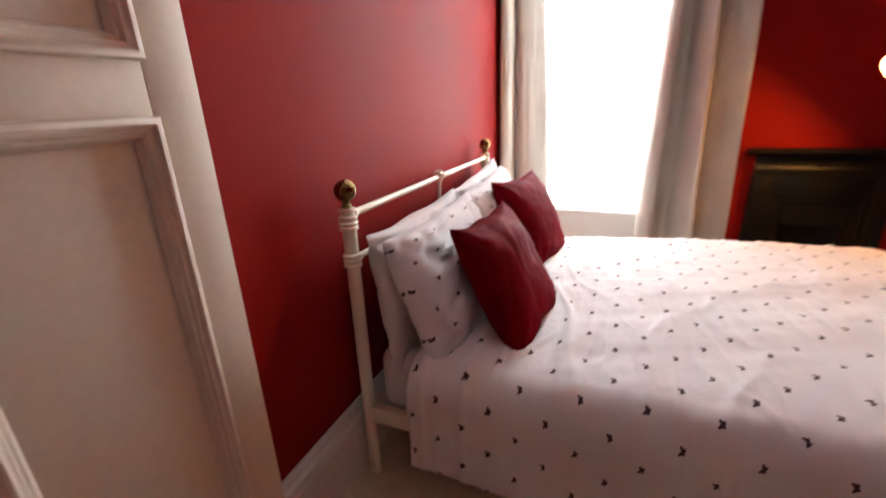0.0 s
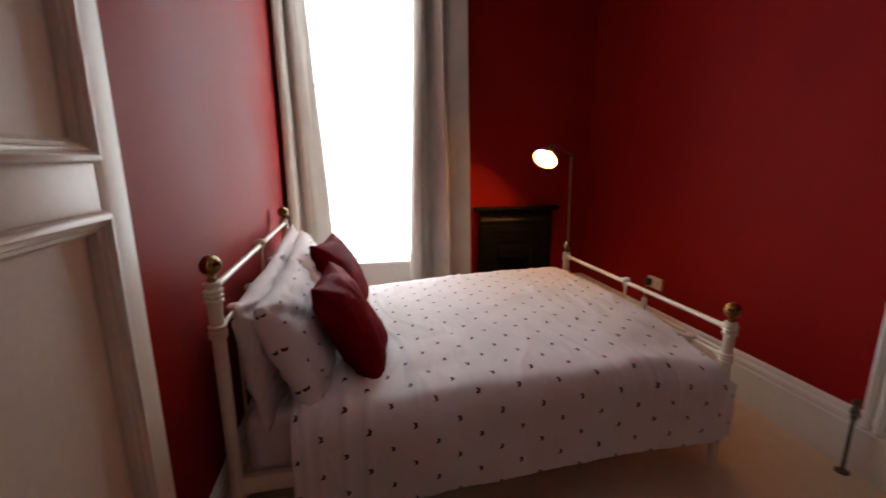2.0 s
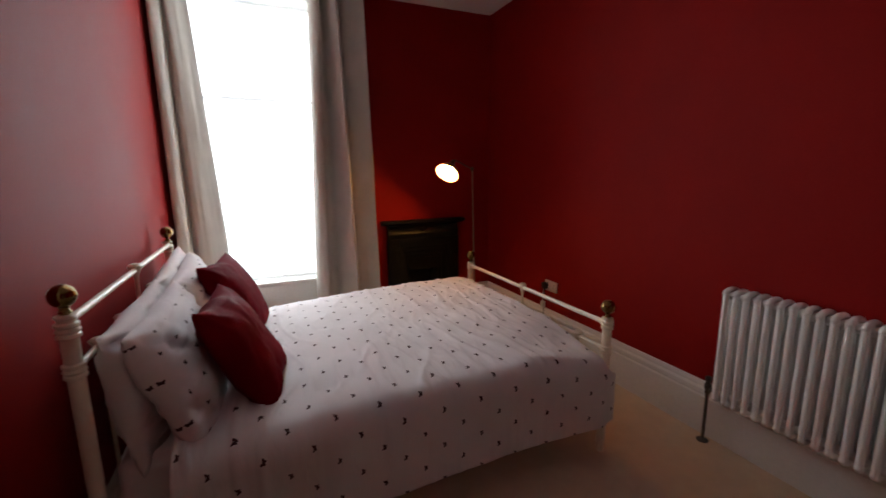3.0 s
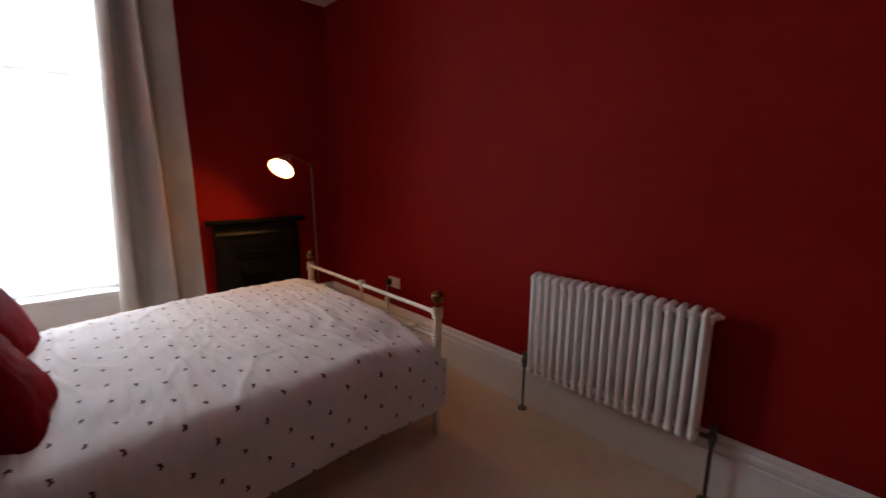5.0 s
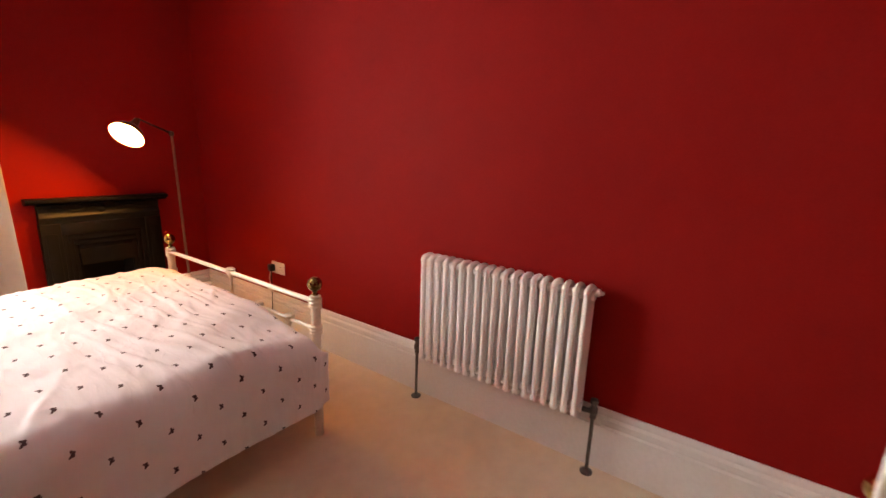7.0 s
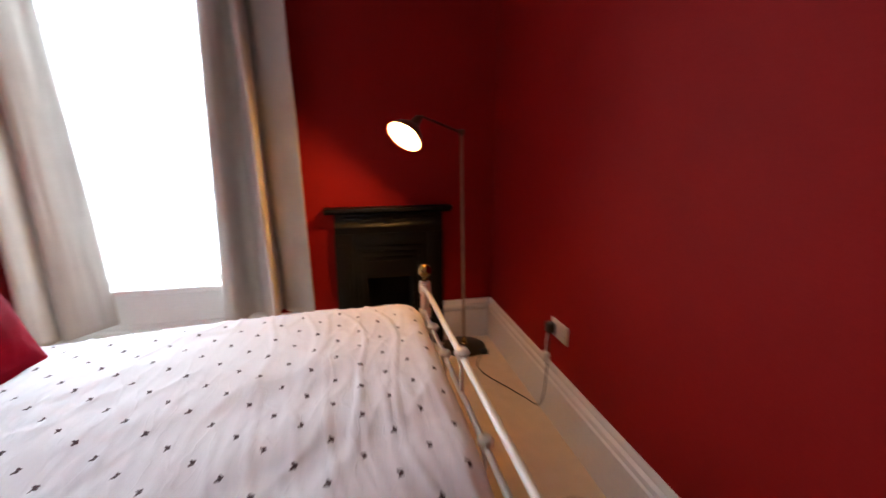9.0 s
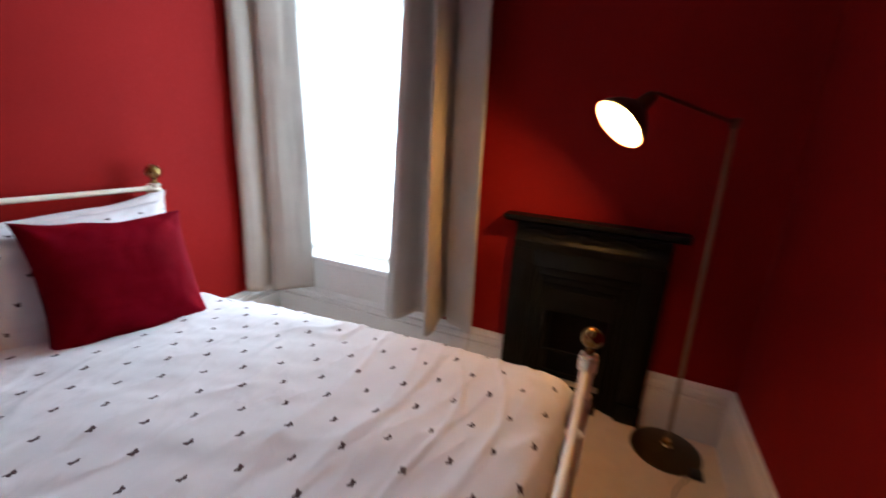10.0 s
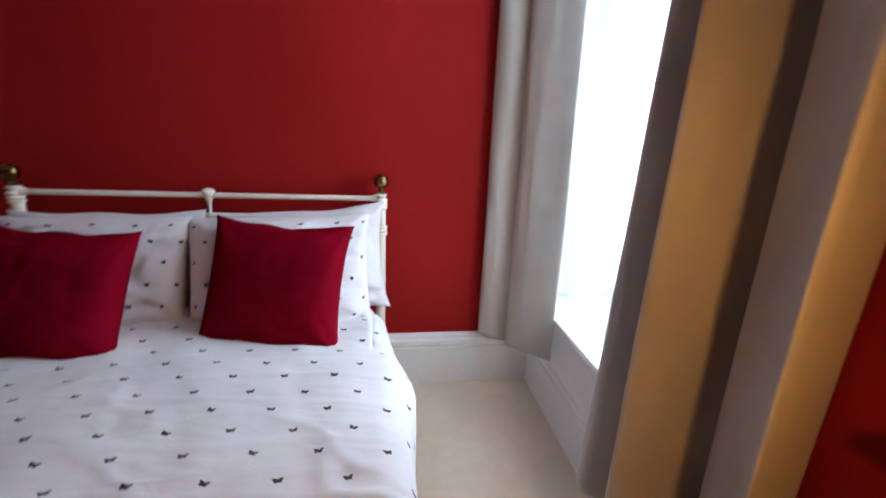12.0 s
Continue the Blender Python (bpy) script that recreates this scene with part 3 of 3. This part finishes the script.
def pillow(name, w, h, t, m, material, label, category, seed, corner=0.05, group="", crease=0.010):
    """A stuffed cushion with pulled corners, a seam and soft creases. Local x across, y up, z out of its face."""
    n = 36
    bm = B()
    uvl = bm.loops.layers.uv.new("UVMap")
    grid = {}
    for side in (1, -1):
        for i in range(n + 1):
            for j in range(n + 1):
                u, v = (0.6 * q + 0.4 * math.sin(1.5708 * q) for q in (2 * i / n - 1, 2 * j / n - 1))
                edge = i in (0, n) or j in (0, n)
                if edge and side < 0:
                    grid[side, i, j] = grid[1, i, j]
                    continue
                pull = 1 - corner * (1 - abs(v) ** 2.5) * abs(u) ** 3
                pullv = 1 - corner * (1 - abs(u) ** 2.5) * abs(v) ** 3
                x, y = u * w / 2 * pull, v * h / 2 * pullv
                fat = (max(0, 1 - abs(u) ** 3.0) * max(0, 1 - abs(v) ** 3.0)) ** 0.5
                rim_f = min(1.0, 6 * (1 - max(abs(u), abs(v))))
                cr = fbm(u * 2.2 + seed, v * 2.2, seed * 1.7, 3)
                pucker = max(0, 0.16 - abs(noise.noise((u * 1.9 + 3 * seed, v * 1.9, seed)))) / 0.16
                z = side * t / 2 * fat * (1 + 8 * crease * cr) - side * crease * pucker * rim_f
                y += 0.012 * noise.noise((u * 2 + seed, 1.3, seed)) * abs(v)
                z += 0.012 * noise.noise((u * 1.3, v * 1.3, seed + 5))
                cu, cv = (1 if u > 0 else -1), (1 if v > 0 else -1)
                far = math.hypot(u - cu, v - cv)
                swirl = math.atan2(abs(v - cv) + 1e-6, abs(u - cu) + 1e-6)
                z += side * 0.0075 * math.sin(9 * swirl + seed * cu + cv) * min(1.0, far * 4) * math.exp(-2.2 * far) * rim_f
                z -= side * 0.9 * crease * max(0.0, 1 - abs(noise.noise((u * 1.1 + 2 * v + seed, v * 3.2 - u, seed + 9))) / 0.12) * rim_f
                grid[side, i, j] = bm.verts.new((x, y, z))
        for i in range(n):
            for j in range(n):
                f = bm.faces.new([grid[side, a, b] for a, b in ((i, j), (i + 1, j), (i + 1, j + 1), (i, j + 1))])
                f.smooth = True
                for lp, (a, b) in zip(f.loops, ((i, j), (i + 1, j), (i + 1, j + 1), (i, j + 1))):
                    lp[uvl].uv = (seed * 0.37 - 1.18 * b / n * h, seed * 0.21 + 1.18 * a / n * w)
    ob = part(name, bm, material, angle=80)
    ob.matrix_world = m
    return tagged(ob, label, category, group)


def leaning(x, y, z, lean, turn=0, roll=0):
    """Faces east, its top tipped back to the west by lean degrees."""
    base = Matrix(((0, 0, 1, 0), (1, 0, 0, 0), (0, 1, 0, 0), (0, 0, 0, 1)))
    return Matrix.Translation((x, y, z)) @ Matrix.Rotation(radians(turn), 4, "Z") @ Matrix.Rotation(radians(-lean), 4, "Y") @ base @ Matrix.Rotation(radians(roll), 4, "Z")


pillow("pillow", 0.72, 0.48, 0.15, leaning(0.160, 2.262, 0.690, 7, 0, 0.5), SHEET, "plain white pillow propped against the bed head", "pillow", 1.3, 0.06, "pillows", 0.019)
pillow("pillow", 0.73, 0.47, 0.15, leaning(0.155, 2.985, 0.722, 8, 0, 4.0), SHEET, "plain white pillow propped against the bed head", "pillow", 2.9, 0.09, "pillows", 0.019)
pillow("pillow", 0.715, 0.48, 0.18, leaning(0.285, 2.240, 0.695, 22, -2, 0.5), PRINT, "butterfly-print pillow leaning behind a red cushion", "pillow", 4.1, 0.06, "pillows", 0.014)
pillow("pillow", 0.71, 0.48, 0.18, leaning(0.275, 2.930, 0.710, 21, 2, 1.5), PRINT, "butterfly-print pillow leaning behind a red cushion", "pillow", 5.6, 0.06, "pillows", 0.014)
pillow("cushion", 0.485, 0.475, 0.17, leaning(0.484, 2.252, 0.714, 30, -4, -1), VELVET, "crimson satin square cushion leaning on the pillows", "cushion", 6.2, 0.10, "red cushions", 0.004)
pillow("cushion", 0.52, 0.485, 0.17, leaning(0.432, 2.945, 0.722, 27, -9, -1.5), VELVET, "crimson satin square cushion leaning on the pillows", "cushion", 7.7, 0.10, "red cushions", 0.004)

# ---- curtains ----


def smooth_line(pts, per):
    """A rounded line through points in plan."""
    out = []
    for a, b, q, d in zip([pts[0]] + pts[:-2], pts[:-1], pts[1:], pts[2:] + [pts[-1]]):
        for k in range(per):
            t = k / per
            out.append(tuple(0.5 * (2 * b[i] + (q[i] - a[i]) * t + (2 * a[i] - 5 * b[i] + 4 * q[i] - d[i]) * t * t + (3 * b[i] - a[i] - 3 * q[i] + d[i]) * t ** 3) for i in (0, 1)))
    return out + [pts[-1]]


def curtain(above, below, ztop, zbot, seed):
    """A hanging panel between two fold lines in plan, one at the track and one at the hem."""
    up, down = smooth_line(above, 14), smooth_line(below, 14)
    n = 70
    rows, uvs = [], []
    for i in range(n):
        f = i / (n - 1)
        g = f ** 0.85
        row, uv, run = [], [], 0.0
        for j, (p, q) in enumerate(zip(up, down)):
            s = j / (len(up) - 1)
            x = p[0] + (q[0] - p[0]) * g + 0.007 * fbm(6 * s + seed, 1.8 * f, seed)
            y = p[1] + (q[1] - p[1]) * g + 0.009 * fbm(6 * s + 2 * seed, 1.8 * f, seed + 3)
            z = ztop + (zbot + 0.012 * math.sin(7 * s + seed) - ztop) * f
            if row:
                run += math.hypot(x - row[-1][0], y - row[-1][1])
            row.append((x, y, z))
            uv.append((run, ztop - z))
        rows.append(row)
        uvs.append(uv)
    ob = cloth_mesh("curtain", rows, uvs, CURTAIN, 0.004)
    return tagged(ob, "grey-beige full-length curtain drawn back in deep folds", "curtain", "window curtains")


curtain([(0.015, 4.06), (0.020, 3.93), (0.035, 3.80), (0.075, 3.84), (0.085, 3.94), (0.115, 3.91), (0.150, 3.95), (0.185, 4.02), (0.215, 4.06)],
        [(0.020, 4.06), (0.030, 3.95), (0.035, 3.82), (0.090, 3.85), (0.115, 3.95), (0.150, 3.92), (0.215, 3.95), (0.290, 4.02), (0.350, 4.075)], 2.76, 0.300, 1.0)
drape = curtain([(1.060, 4.060), (1.035, 3.990), (1.050, 3.930), (1.085, 3.905), (1.105, 3.950), (1.110, 4.050), (1.140, 4.060), (1.168, 3.950), (1.200, 3.840), (1.217, 3.890), (1.202, 4.000), (1.212, 4.055), (1.250, 3.985), (1.325, 3.945), (1.416, 3.904), (1.430, 3.909), (1.406, 3.970), (1.355, 4.095)],
                [(0.985, 4.050), (0.955, 3.985), (0.980, 3.915), (1.040, 3.885), (1.075, 3.940), (1.095, 4.045), (1.155, 4.055), (1.215, 3.935), (1.272, 3.800), (1.292, 3.865), (1.266, 4.000), (1.280, 4.055), (1.318, 3.985), (1.395, 3.945), (1.466, 3.902), (1.480, 3.908), (1.458, 3.970), (1.405, 4.095)], 2.76, 0.335, 2.2)
part("loose_lining", tube(B(), [(1.470, 3.912, 0.352), (1.472, 3.910, 0.30), (1.467, 3.907, 0.25), (1.471, 3.909, 0.19)], 0.0028, 6), CURTAIN, drape, "loose end of lining hanging below the hem")
bm = B()
box(bm, 0.008, NY - 0.30, 2.76, 1.46, NY - 0.03, 2.785, 0.004)
box(bm, 0.05, NY - 0.06, 2.764, 0.09, NY - 0.001, 2.782)
box(bm, 1.38, NY - 0.06, 2.764, 1.42, NY - 0.001, 2.782)
tagged(part("curtain_track", bm, WHITE_PAINT), "slim white curtain track above the window", "curtain track")

# ---- fireplace ----
fire = thing("fireplace", pose(1.95, NY, 0), "small black cast-iron bedroom fireplace with moulded mantel shelf", "fireplace")
X0, X1 = 1.612, 2.310
Y = NY


def ironw(name, bm, label="", mat=CAST_IRON, parent=None, **kw):
    return partw(name, bm, mat, fire, label, parent, **kw)


SHELF = [(0, 0.922), (0.040, 0.922), (0.048, 0.925), (0.052, 0.930), (0.062, 0.934), (0.074, 0.936), (0.078, 0.940), (0.094, 0.942), (0.096, 0.950), (0.093, 0.962), (0, 0.962)]
bm = extrude_profile(B(), SHELF, (X0 - 0.052, Y, 0), (X1 + 0.052, Y, 0), (0, -1, 0))
ironw("mantel_shelf", bm, angle=50)
bm = extrude_profile(B(), [(0, 0.795), (0.046, 0.795), (0.050, 0.822), (0.058, 0.832), (0.056, 0.842), (0.046, 0.850), (0.042, 0.870), (0.044, 0.902), (0.052, 0.910), (0.050, 0.921), (0, 0.921)], (X0 + 0.004, Y, 0), (X1 - 0.004, Y, 0), (0, -1, 0))
frieze = ironw("frieze", bm, angle=50)
# cast swags on the frieze
for k in range(6):
    xc = X0 + 0.10 + k * (X1 - X0 - 0.20) / 5
    pts = [(xc + 0.045 * math.sin(a), Y - 0.047 - 0.003 * math.cos(2 * a), 0.886 - 0.010 * math.cos(a) * (1 if k % 2 else -1)) for a in np.linspace(-1.5, 1.5, 11)]
    ironw("swag", tube(B(), pts, 0.0065, 8), "", CAST_IRON, frieze)
bm = lathe(B(), [(0.030, 0), (0.028, 0.006), (0.018, 0.010), (0.012, 0.016), (0.0, 0.018)], segs=16, m=Matrix.Translation((1.95, Y - 0.043, 0.884)) @ Matrix.Rotation(radians(90), 4, "X"))
ironw("rosette", bm, "", CAST_IRON, frieze)
for a, b in ((X0, X0 + 0.105), (X1 - 0.105, X1)):
    j = ironw("jamb", box(B(), a, Y - 0.050, 0, b, Y + 0.02, 0.794, 0.004))
    ironw("jamb_panel", box(B(), a + 0.022, Y - 0.056, 0.14, b - 0.022, Y - 0.049, 0.73, 0.003), "", CAST_IRON, j)
    ironw("foot_block", box(B(), a - 0.005, Y - 0.060, 0, b + 0.004, Y - 0.048, 0.10, 0.003), "", CAST_IRON, j)
ironw("lintel", box(B(), X0 + 0.105, Y - 0.044, 0.715, X1 - 0.105, Y + 0.02, 0.794, 0.003))
# stepped inner frame with a shallow arched hood
for k, (inset, back) in enumerate(((0.105, 0.036), (0.135, 0.024), (0.165, 0.010))):
    a, b = X0 + inset, X1 - inset
    t = 0.715 - 0.040 * k
    f = ironw("inner_frame", box(B(), a, Y - back, 0.0, a + 0.030, Y + 0.02, t, 0.003))
    ironw("inner_frame_side", box(B(), b - 0.030, Y - back, 0.0, b, Y + 0.02, t, 0.003), "", CAST_IRON, f)
    ironw("inner_frame_head", box(B(), a + 0.030, Y - back, t - 0.040, b - 0.030, Y + 0.02, t, 0.003), "", CAST_IRON, f)
bm = extrude_profile(B(), [(0, 0.50), (0.03, 0.49), (0.036, 0.50), (0.012, 0.60), (0, 0.60)], (1.804, Y, 0), (2.118, Y, 0), (0, -1, 0))
ironw("hood", bm, angle=50)
ironw("fireback", box(B(), 1.808, Y + 0.20, 0.0, 2.116, Y + 0.22, 0.60), "", SOOT)
for a, b in ((1.802, 1.812), (2.112, 2.122)):
    ironw("fire_cheek", box(B(), a, Y + 0.021, 0.0, b, Y + 0.20, 0.60), "", SOOT)
grate = ironw("grate", box(B(), 1.815, Y - 0.060, 0.165, 2.107, Y - 0.048, 0.180, 0.003))
ironw("grate_bar", box(B(), 1.815, Y - 0.060, 0.285, 2.107, Y - 0.048, 0.300, 0.003), "", CAST_IRON, grate)
for k in range(9):
    x = 1.83 + k * 0.0327
    ironw("grate_bar", box(B(), x - 0.004, Y - 0.057, 0.180, x + 0.004, Y - 0.050, 0.285, 0.002), "", CAST_IRON, grate)
for x in (1.820, 2.102):
    ironw("grate_arm", box(B(), x - 0.005, Y - 0.050, 0.165, x + 0.005, Y + 0.05, 0.180), "", CAST_IRON, grate)
ironw("ash_cover", box(B(), 1.81, Y - 0.075, 0.0, 2.112, Y - 0.050, 0.120, 0.008), "dull cast ash cover")

# ---- floor lamp ----
LX, LY = 2.430, 3.955
flamp = thing("floor_lamp", pose(LX, LY, 0), "antique brass reading floor lamp, switched on, with tilted dome shade", "floor lamp")
partw("base", lathe(B(), [(0.145, 0), (0.148, 0.004), (0.146, 0.011), (0.120, 0.018), (0.060, 0.024), (0.030, 0.028), (0.0, 0.028)], (LX, LY, 0), 40), ANTIQUE_BRASS, flamp)
partw("collar", lathe(B(), [(0.022, 0.026), (0.022, 0.034), (0.015, 0.040), (0.015, 0.060), (0.012, 0.066), (0.009, 0.075)], (LX, LY, 0), 20), BRIGHT_BRASS, flamp, "bright brass collar")
partw("pole", tube(B(), [(LX, LY, 0.07), (LX - 0.03, LY, 1.41)], 0.0085), POLE_BRASS, flamp, "paler satin brass pole")
partw("joint", lathe(B(), [(0.0, -0.02), (0.014, -0.017), (0.016, 0), (0.014, 0.017), (0.0, 0.02)], (LX - 0.03, LY, 1.415), 16), ANTIQUE_BRASS, flamp)
SC = Vector((2.018, 3.67, 1.380))
SN = Vector((-0.60, -0.42, -0.68)).normalized()
back = SC - SN * 0.115
partw("arm", tube(B(), [(LX - 0.03, LY, 1.415), tuple(back - SN * 0.05)], 0.0048), ANTIQUE_BRASS, flamp)
zm = Matrix.Translation(SC) @ SN.to_track_quat("Z", "Y").to_matrix().to_4x4()
shade = lathe(B(), [(0.099, 0.0), (0.100, -0.003), (0.094, -0.020), (0.074, -0.050), (0.045, -0.078), (0.028, -0.090), (0.024, -0.112), (0.018, -0.150), (0.0, -0.155)], segs=36, m=zm)
for f in [f for f in shade.faces if len(f.verts) > 30]:
    bmesh.ops.delete(shade, geom=[f], context="FACES_ONLY")
sh = partw("shade", shade, ANTIQUE_BRASS, flamp, "antique brass dome shade")
lin = lathe(B(), [(0.0975, 0.0), (0.092, -0.019), (0.072, -0.048), (0.043, -0.075), (0.020, -0.086)], segs=36, m=zm)
for f in [f for f in lin.faces if len(f.verts) > 30]:
    bmesh.ops.delete(lin, geom=[f], context="FACES_ONLY")
partw("shade_lining", lin, SHADE_INSIDE, flamp, "white lining", sh)
bulb = lathe(B(), [(0.0, -0.002), (0.022, -0.006), (0.034, -0.020), (0.036, -0.032), (0.028, -0.050), (0.016, -0.066), (0.014, -0.085)], segs=24, m=zm)
partw("bulb", bulb, BULB, flamp, "glowing warm bulb", sh)
pts = [(LX + 0.10, LY - 0.11, 0.006), (LX + 0.02, LY - 0.25, 0.005), (2.46, 3.58, 0.005), (2.54, 3.42, 0.005), (2.60, 3.30, 0.005), (2.635, 3.22, 0.010), (2.638, 3.165, 0.10), (2.640, 3.150, 0.25), (2.640, 3.145, 0.40), (2.635, 3.143, 0.465)]
fine = []
for a, b, c, d in zip([pts[0]] + pts[:-2], pts[:-1], pts[1:], pts[2:] + [pts[-1]]):
    for k in range(6):
        t = k / 6
        fine.append(tuple(0.5 * ((2 * b[i]) + (-a[i] + c[i]) * t + (2 * a[i] - 5 * b[i] + 4 * c[i] - d[i]) * t * t + (-a[i] + 3 * b[i] - 3 * c[i] + d[i]) * t ** 3) for i in range(3)))
fine.append(pts[-1])
partw("cable", tube(B(), fine, 0.0032, 8), PLASTIC_BLACK, flamp, "thin dark flex")
partw("foot_switch", box(B(), LX + 0.085, LY - 0.135, 0.0, LX + 0.135, LY - 0.085, 0.022, 0.006), PLASTIC_BLACK, flamp)
partw("plug", box(B(), 2.622, 3.122, 0.455, 2.660, 3.165, 0.505, 0.006), PLASTIC_BLACK, flamp, "black plug")

sock = thing("wall_socket", pose(EX, 3.095, 0.48), "white plastic double wall socket with a black plug", "socket")
partw("plate", box(B(), EX - 0.010, 3.022, 0.437, EX + 0.002, 3.168, 0.523, 0.003), PLASTIC_WHITE, sock)
for y in (3.060, 3.130):
    partw("switch", box(B(), EX - 0.014, y - 0.006, 0.503, EX - 0.009, y + 0.006, 0.516, 0.001), PLASTIC_WHITE, sock)
for dy, dz, hw, hh in ((0, 0.492, 0.002, 0.005), (-0.011, 0.472, 0.004, 0.002), (0.011, 0.472, 0.004, 0.002)):
    partw("pin_hole", box(B(), EX - 0.0105, 3.058 + dy - hw, dz - hh, EX - 0.0098, 3.058 + dy + hw, dz + hh), PLASTIC_BLACK, sock)

adaptor = thing("plug_adaptor", pose(EX - 0.026, 3.145, 0.30), "small pale plug adaptor hanging on its lead by the socket", "adaptor")
partw("body", box(B(), EX - 0.055, 3.125, 0.300, EX - 0.029, 3.165, 0.352, 0.006), PLASTIC_WHITE, adaptor)
partw("lead", tube(B(), [(EX - 0.042, 3.145, 0.350), (EX - 0.040, 3.155, 0.40), (EX - 0.034, 3.150, 0.455)], 0.003, 8), PLASTIC_WHITE, adaptor)

# ---- radiator ----
RXC, RY0, RY1, RZ0, RZ1 = 2.585, 0.832, 1.692, 0.255, 0.845
rad = thing("radiator", pose(RXC, (RY0 + RY1) / 2, 0), "white enamelled column radiator with pewter valves", "radiator")
NS = 19
pitch = (RY1 - RY0) / NS
bm = B()
for c in (-0.036, 0, 0.036):
    tube(bm, [(c, 0, RZ0 + 0.036), (c, 0, RZ1 - 0.036)], 0.0130, 14)
for z, s in ((RZ1 - 0.022, 1), (RZ0 + 0.022, -1)):
    pts = [(-0.036 + 0.001, 0, z - s * 0.018)] + [(0.040 * math.sin(a) * 1.0, 0, z - 0.008 * s + s * 0.014 * math.cos(a)) for a in np.linspace(-1.45, 1.45, 9)] + [(0.036 - 0.001, 0, z - s * 0.018)]
    tube(bm, pts, 0.0134, 14)
    tube(bm, [(0, -pitch / 2, z - s * 0.024), (0, pitch / 2, z - s * 0.024)], 0.0200, 14)
sec = mesh("section", bm, RADIATOR_PAINT)
for k in range(NS):
    ob = new("section", sec)
    ob.parent = rad
    ob.location = (0, RY0 + pitch * (k + 0.5) - (RY0 + RY1) / 2, 0)
for y, s in ((RY0, -1), (RY1, 1)):
    yv = y + s * 0.045
    v = partw("valve", lathe(B(), [(0.013, 0.265), (0.013, 0.285), (0.017, 0.290), (0.017, 0.312), (0.012, 0.318), (0.012, 0.330), (0.016, 0.334), (0.016, 0.350), (0.006, 0.356), (0, 0.356)], (RXC + 0.012, yv, 0), 16), PEWTER, rad, "pewter valve")
    partw("tail", tube(B(), [(RXC + 0.012, yv, 0.295), (RXC + 0.004, y - s * 0.004, 0.295)], 0.011), PEWTER, rad, "", v)
    partw("pipe", tube(B(), [(RXC + 0.012, yv, 0.0), (RXC + 0.012, yv, 0.268)], 0.0078), PEWTER, rad, "", v)
    partw("floor_collar", lathe(B(), [(0.027, 0), (0.027, 0.006), (0.018, 0.012), (0.009, 0.016)], (RXC + 0.012, yv, 0), 18), PEWTER, rad, "", v)
partw("bleed_valve", lathe(B(), [(0.016, 0), (0.016, 0.014), (0.010, 0.018), (0.007, 0.030), (0, 0.031)], segs=14, m=Matrix.Translation((RXC, RY0 - 0.001, RZ1 - 0.030)) @ Matrix.Rotation(radians(90), 4, "X")), RADIATOR_PAINT, rad)
for y in (RY0 + 0.11, RY1 - 0.11):
    for z in (RZ0 + 0.03, RZ1 - 0.05):
        partw("bracket", box(B(), RXC, y - 0.012, z - 0.006, EX, y + 0.012, z + 0.006), RADIATOR_PAINT, rad)
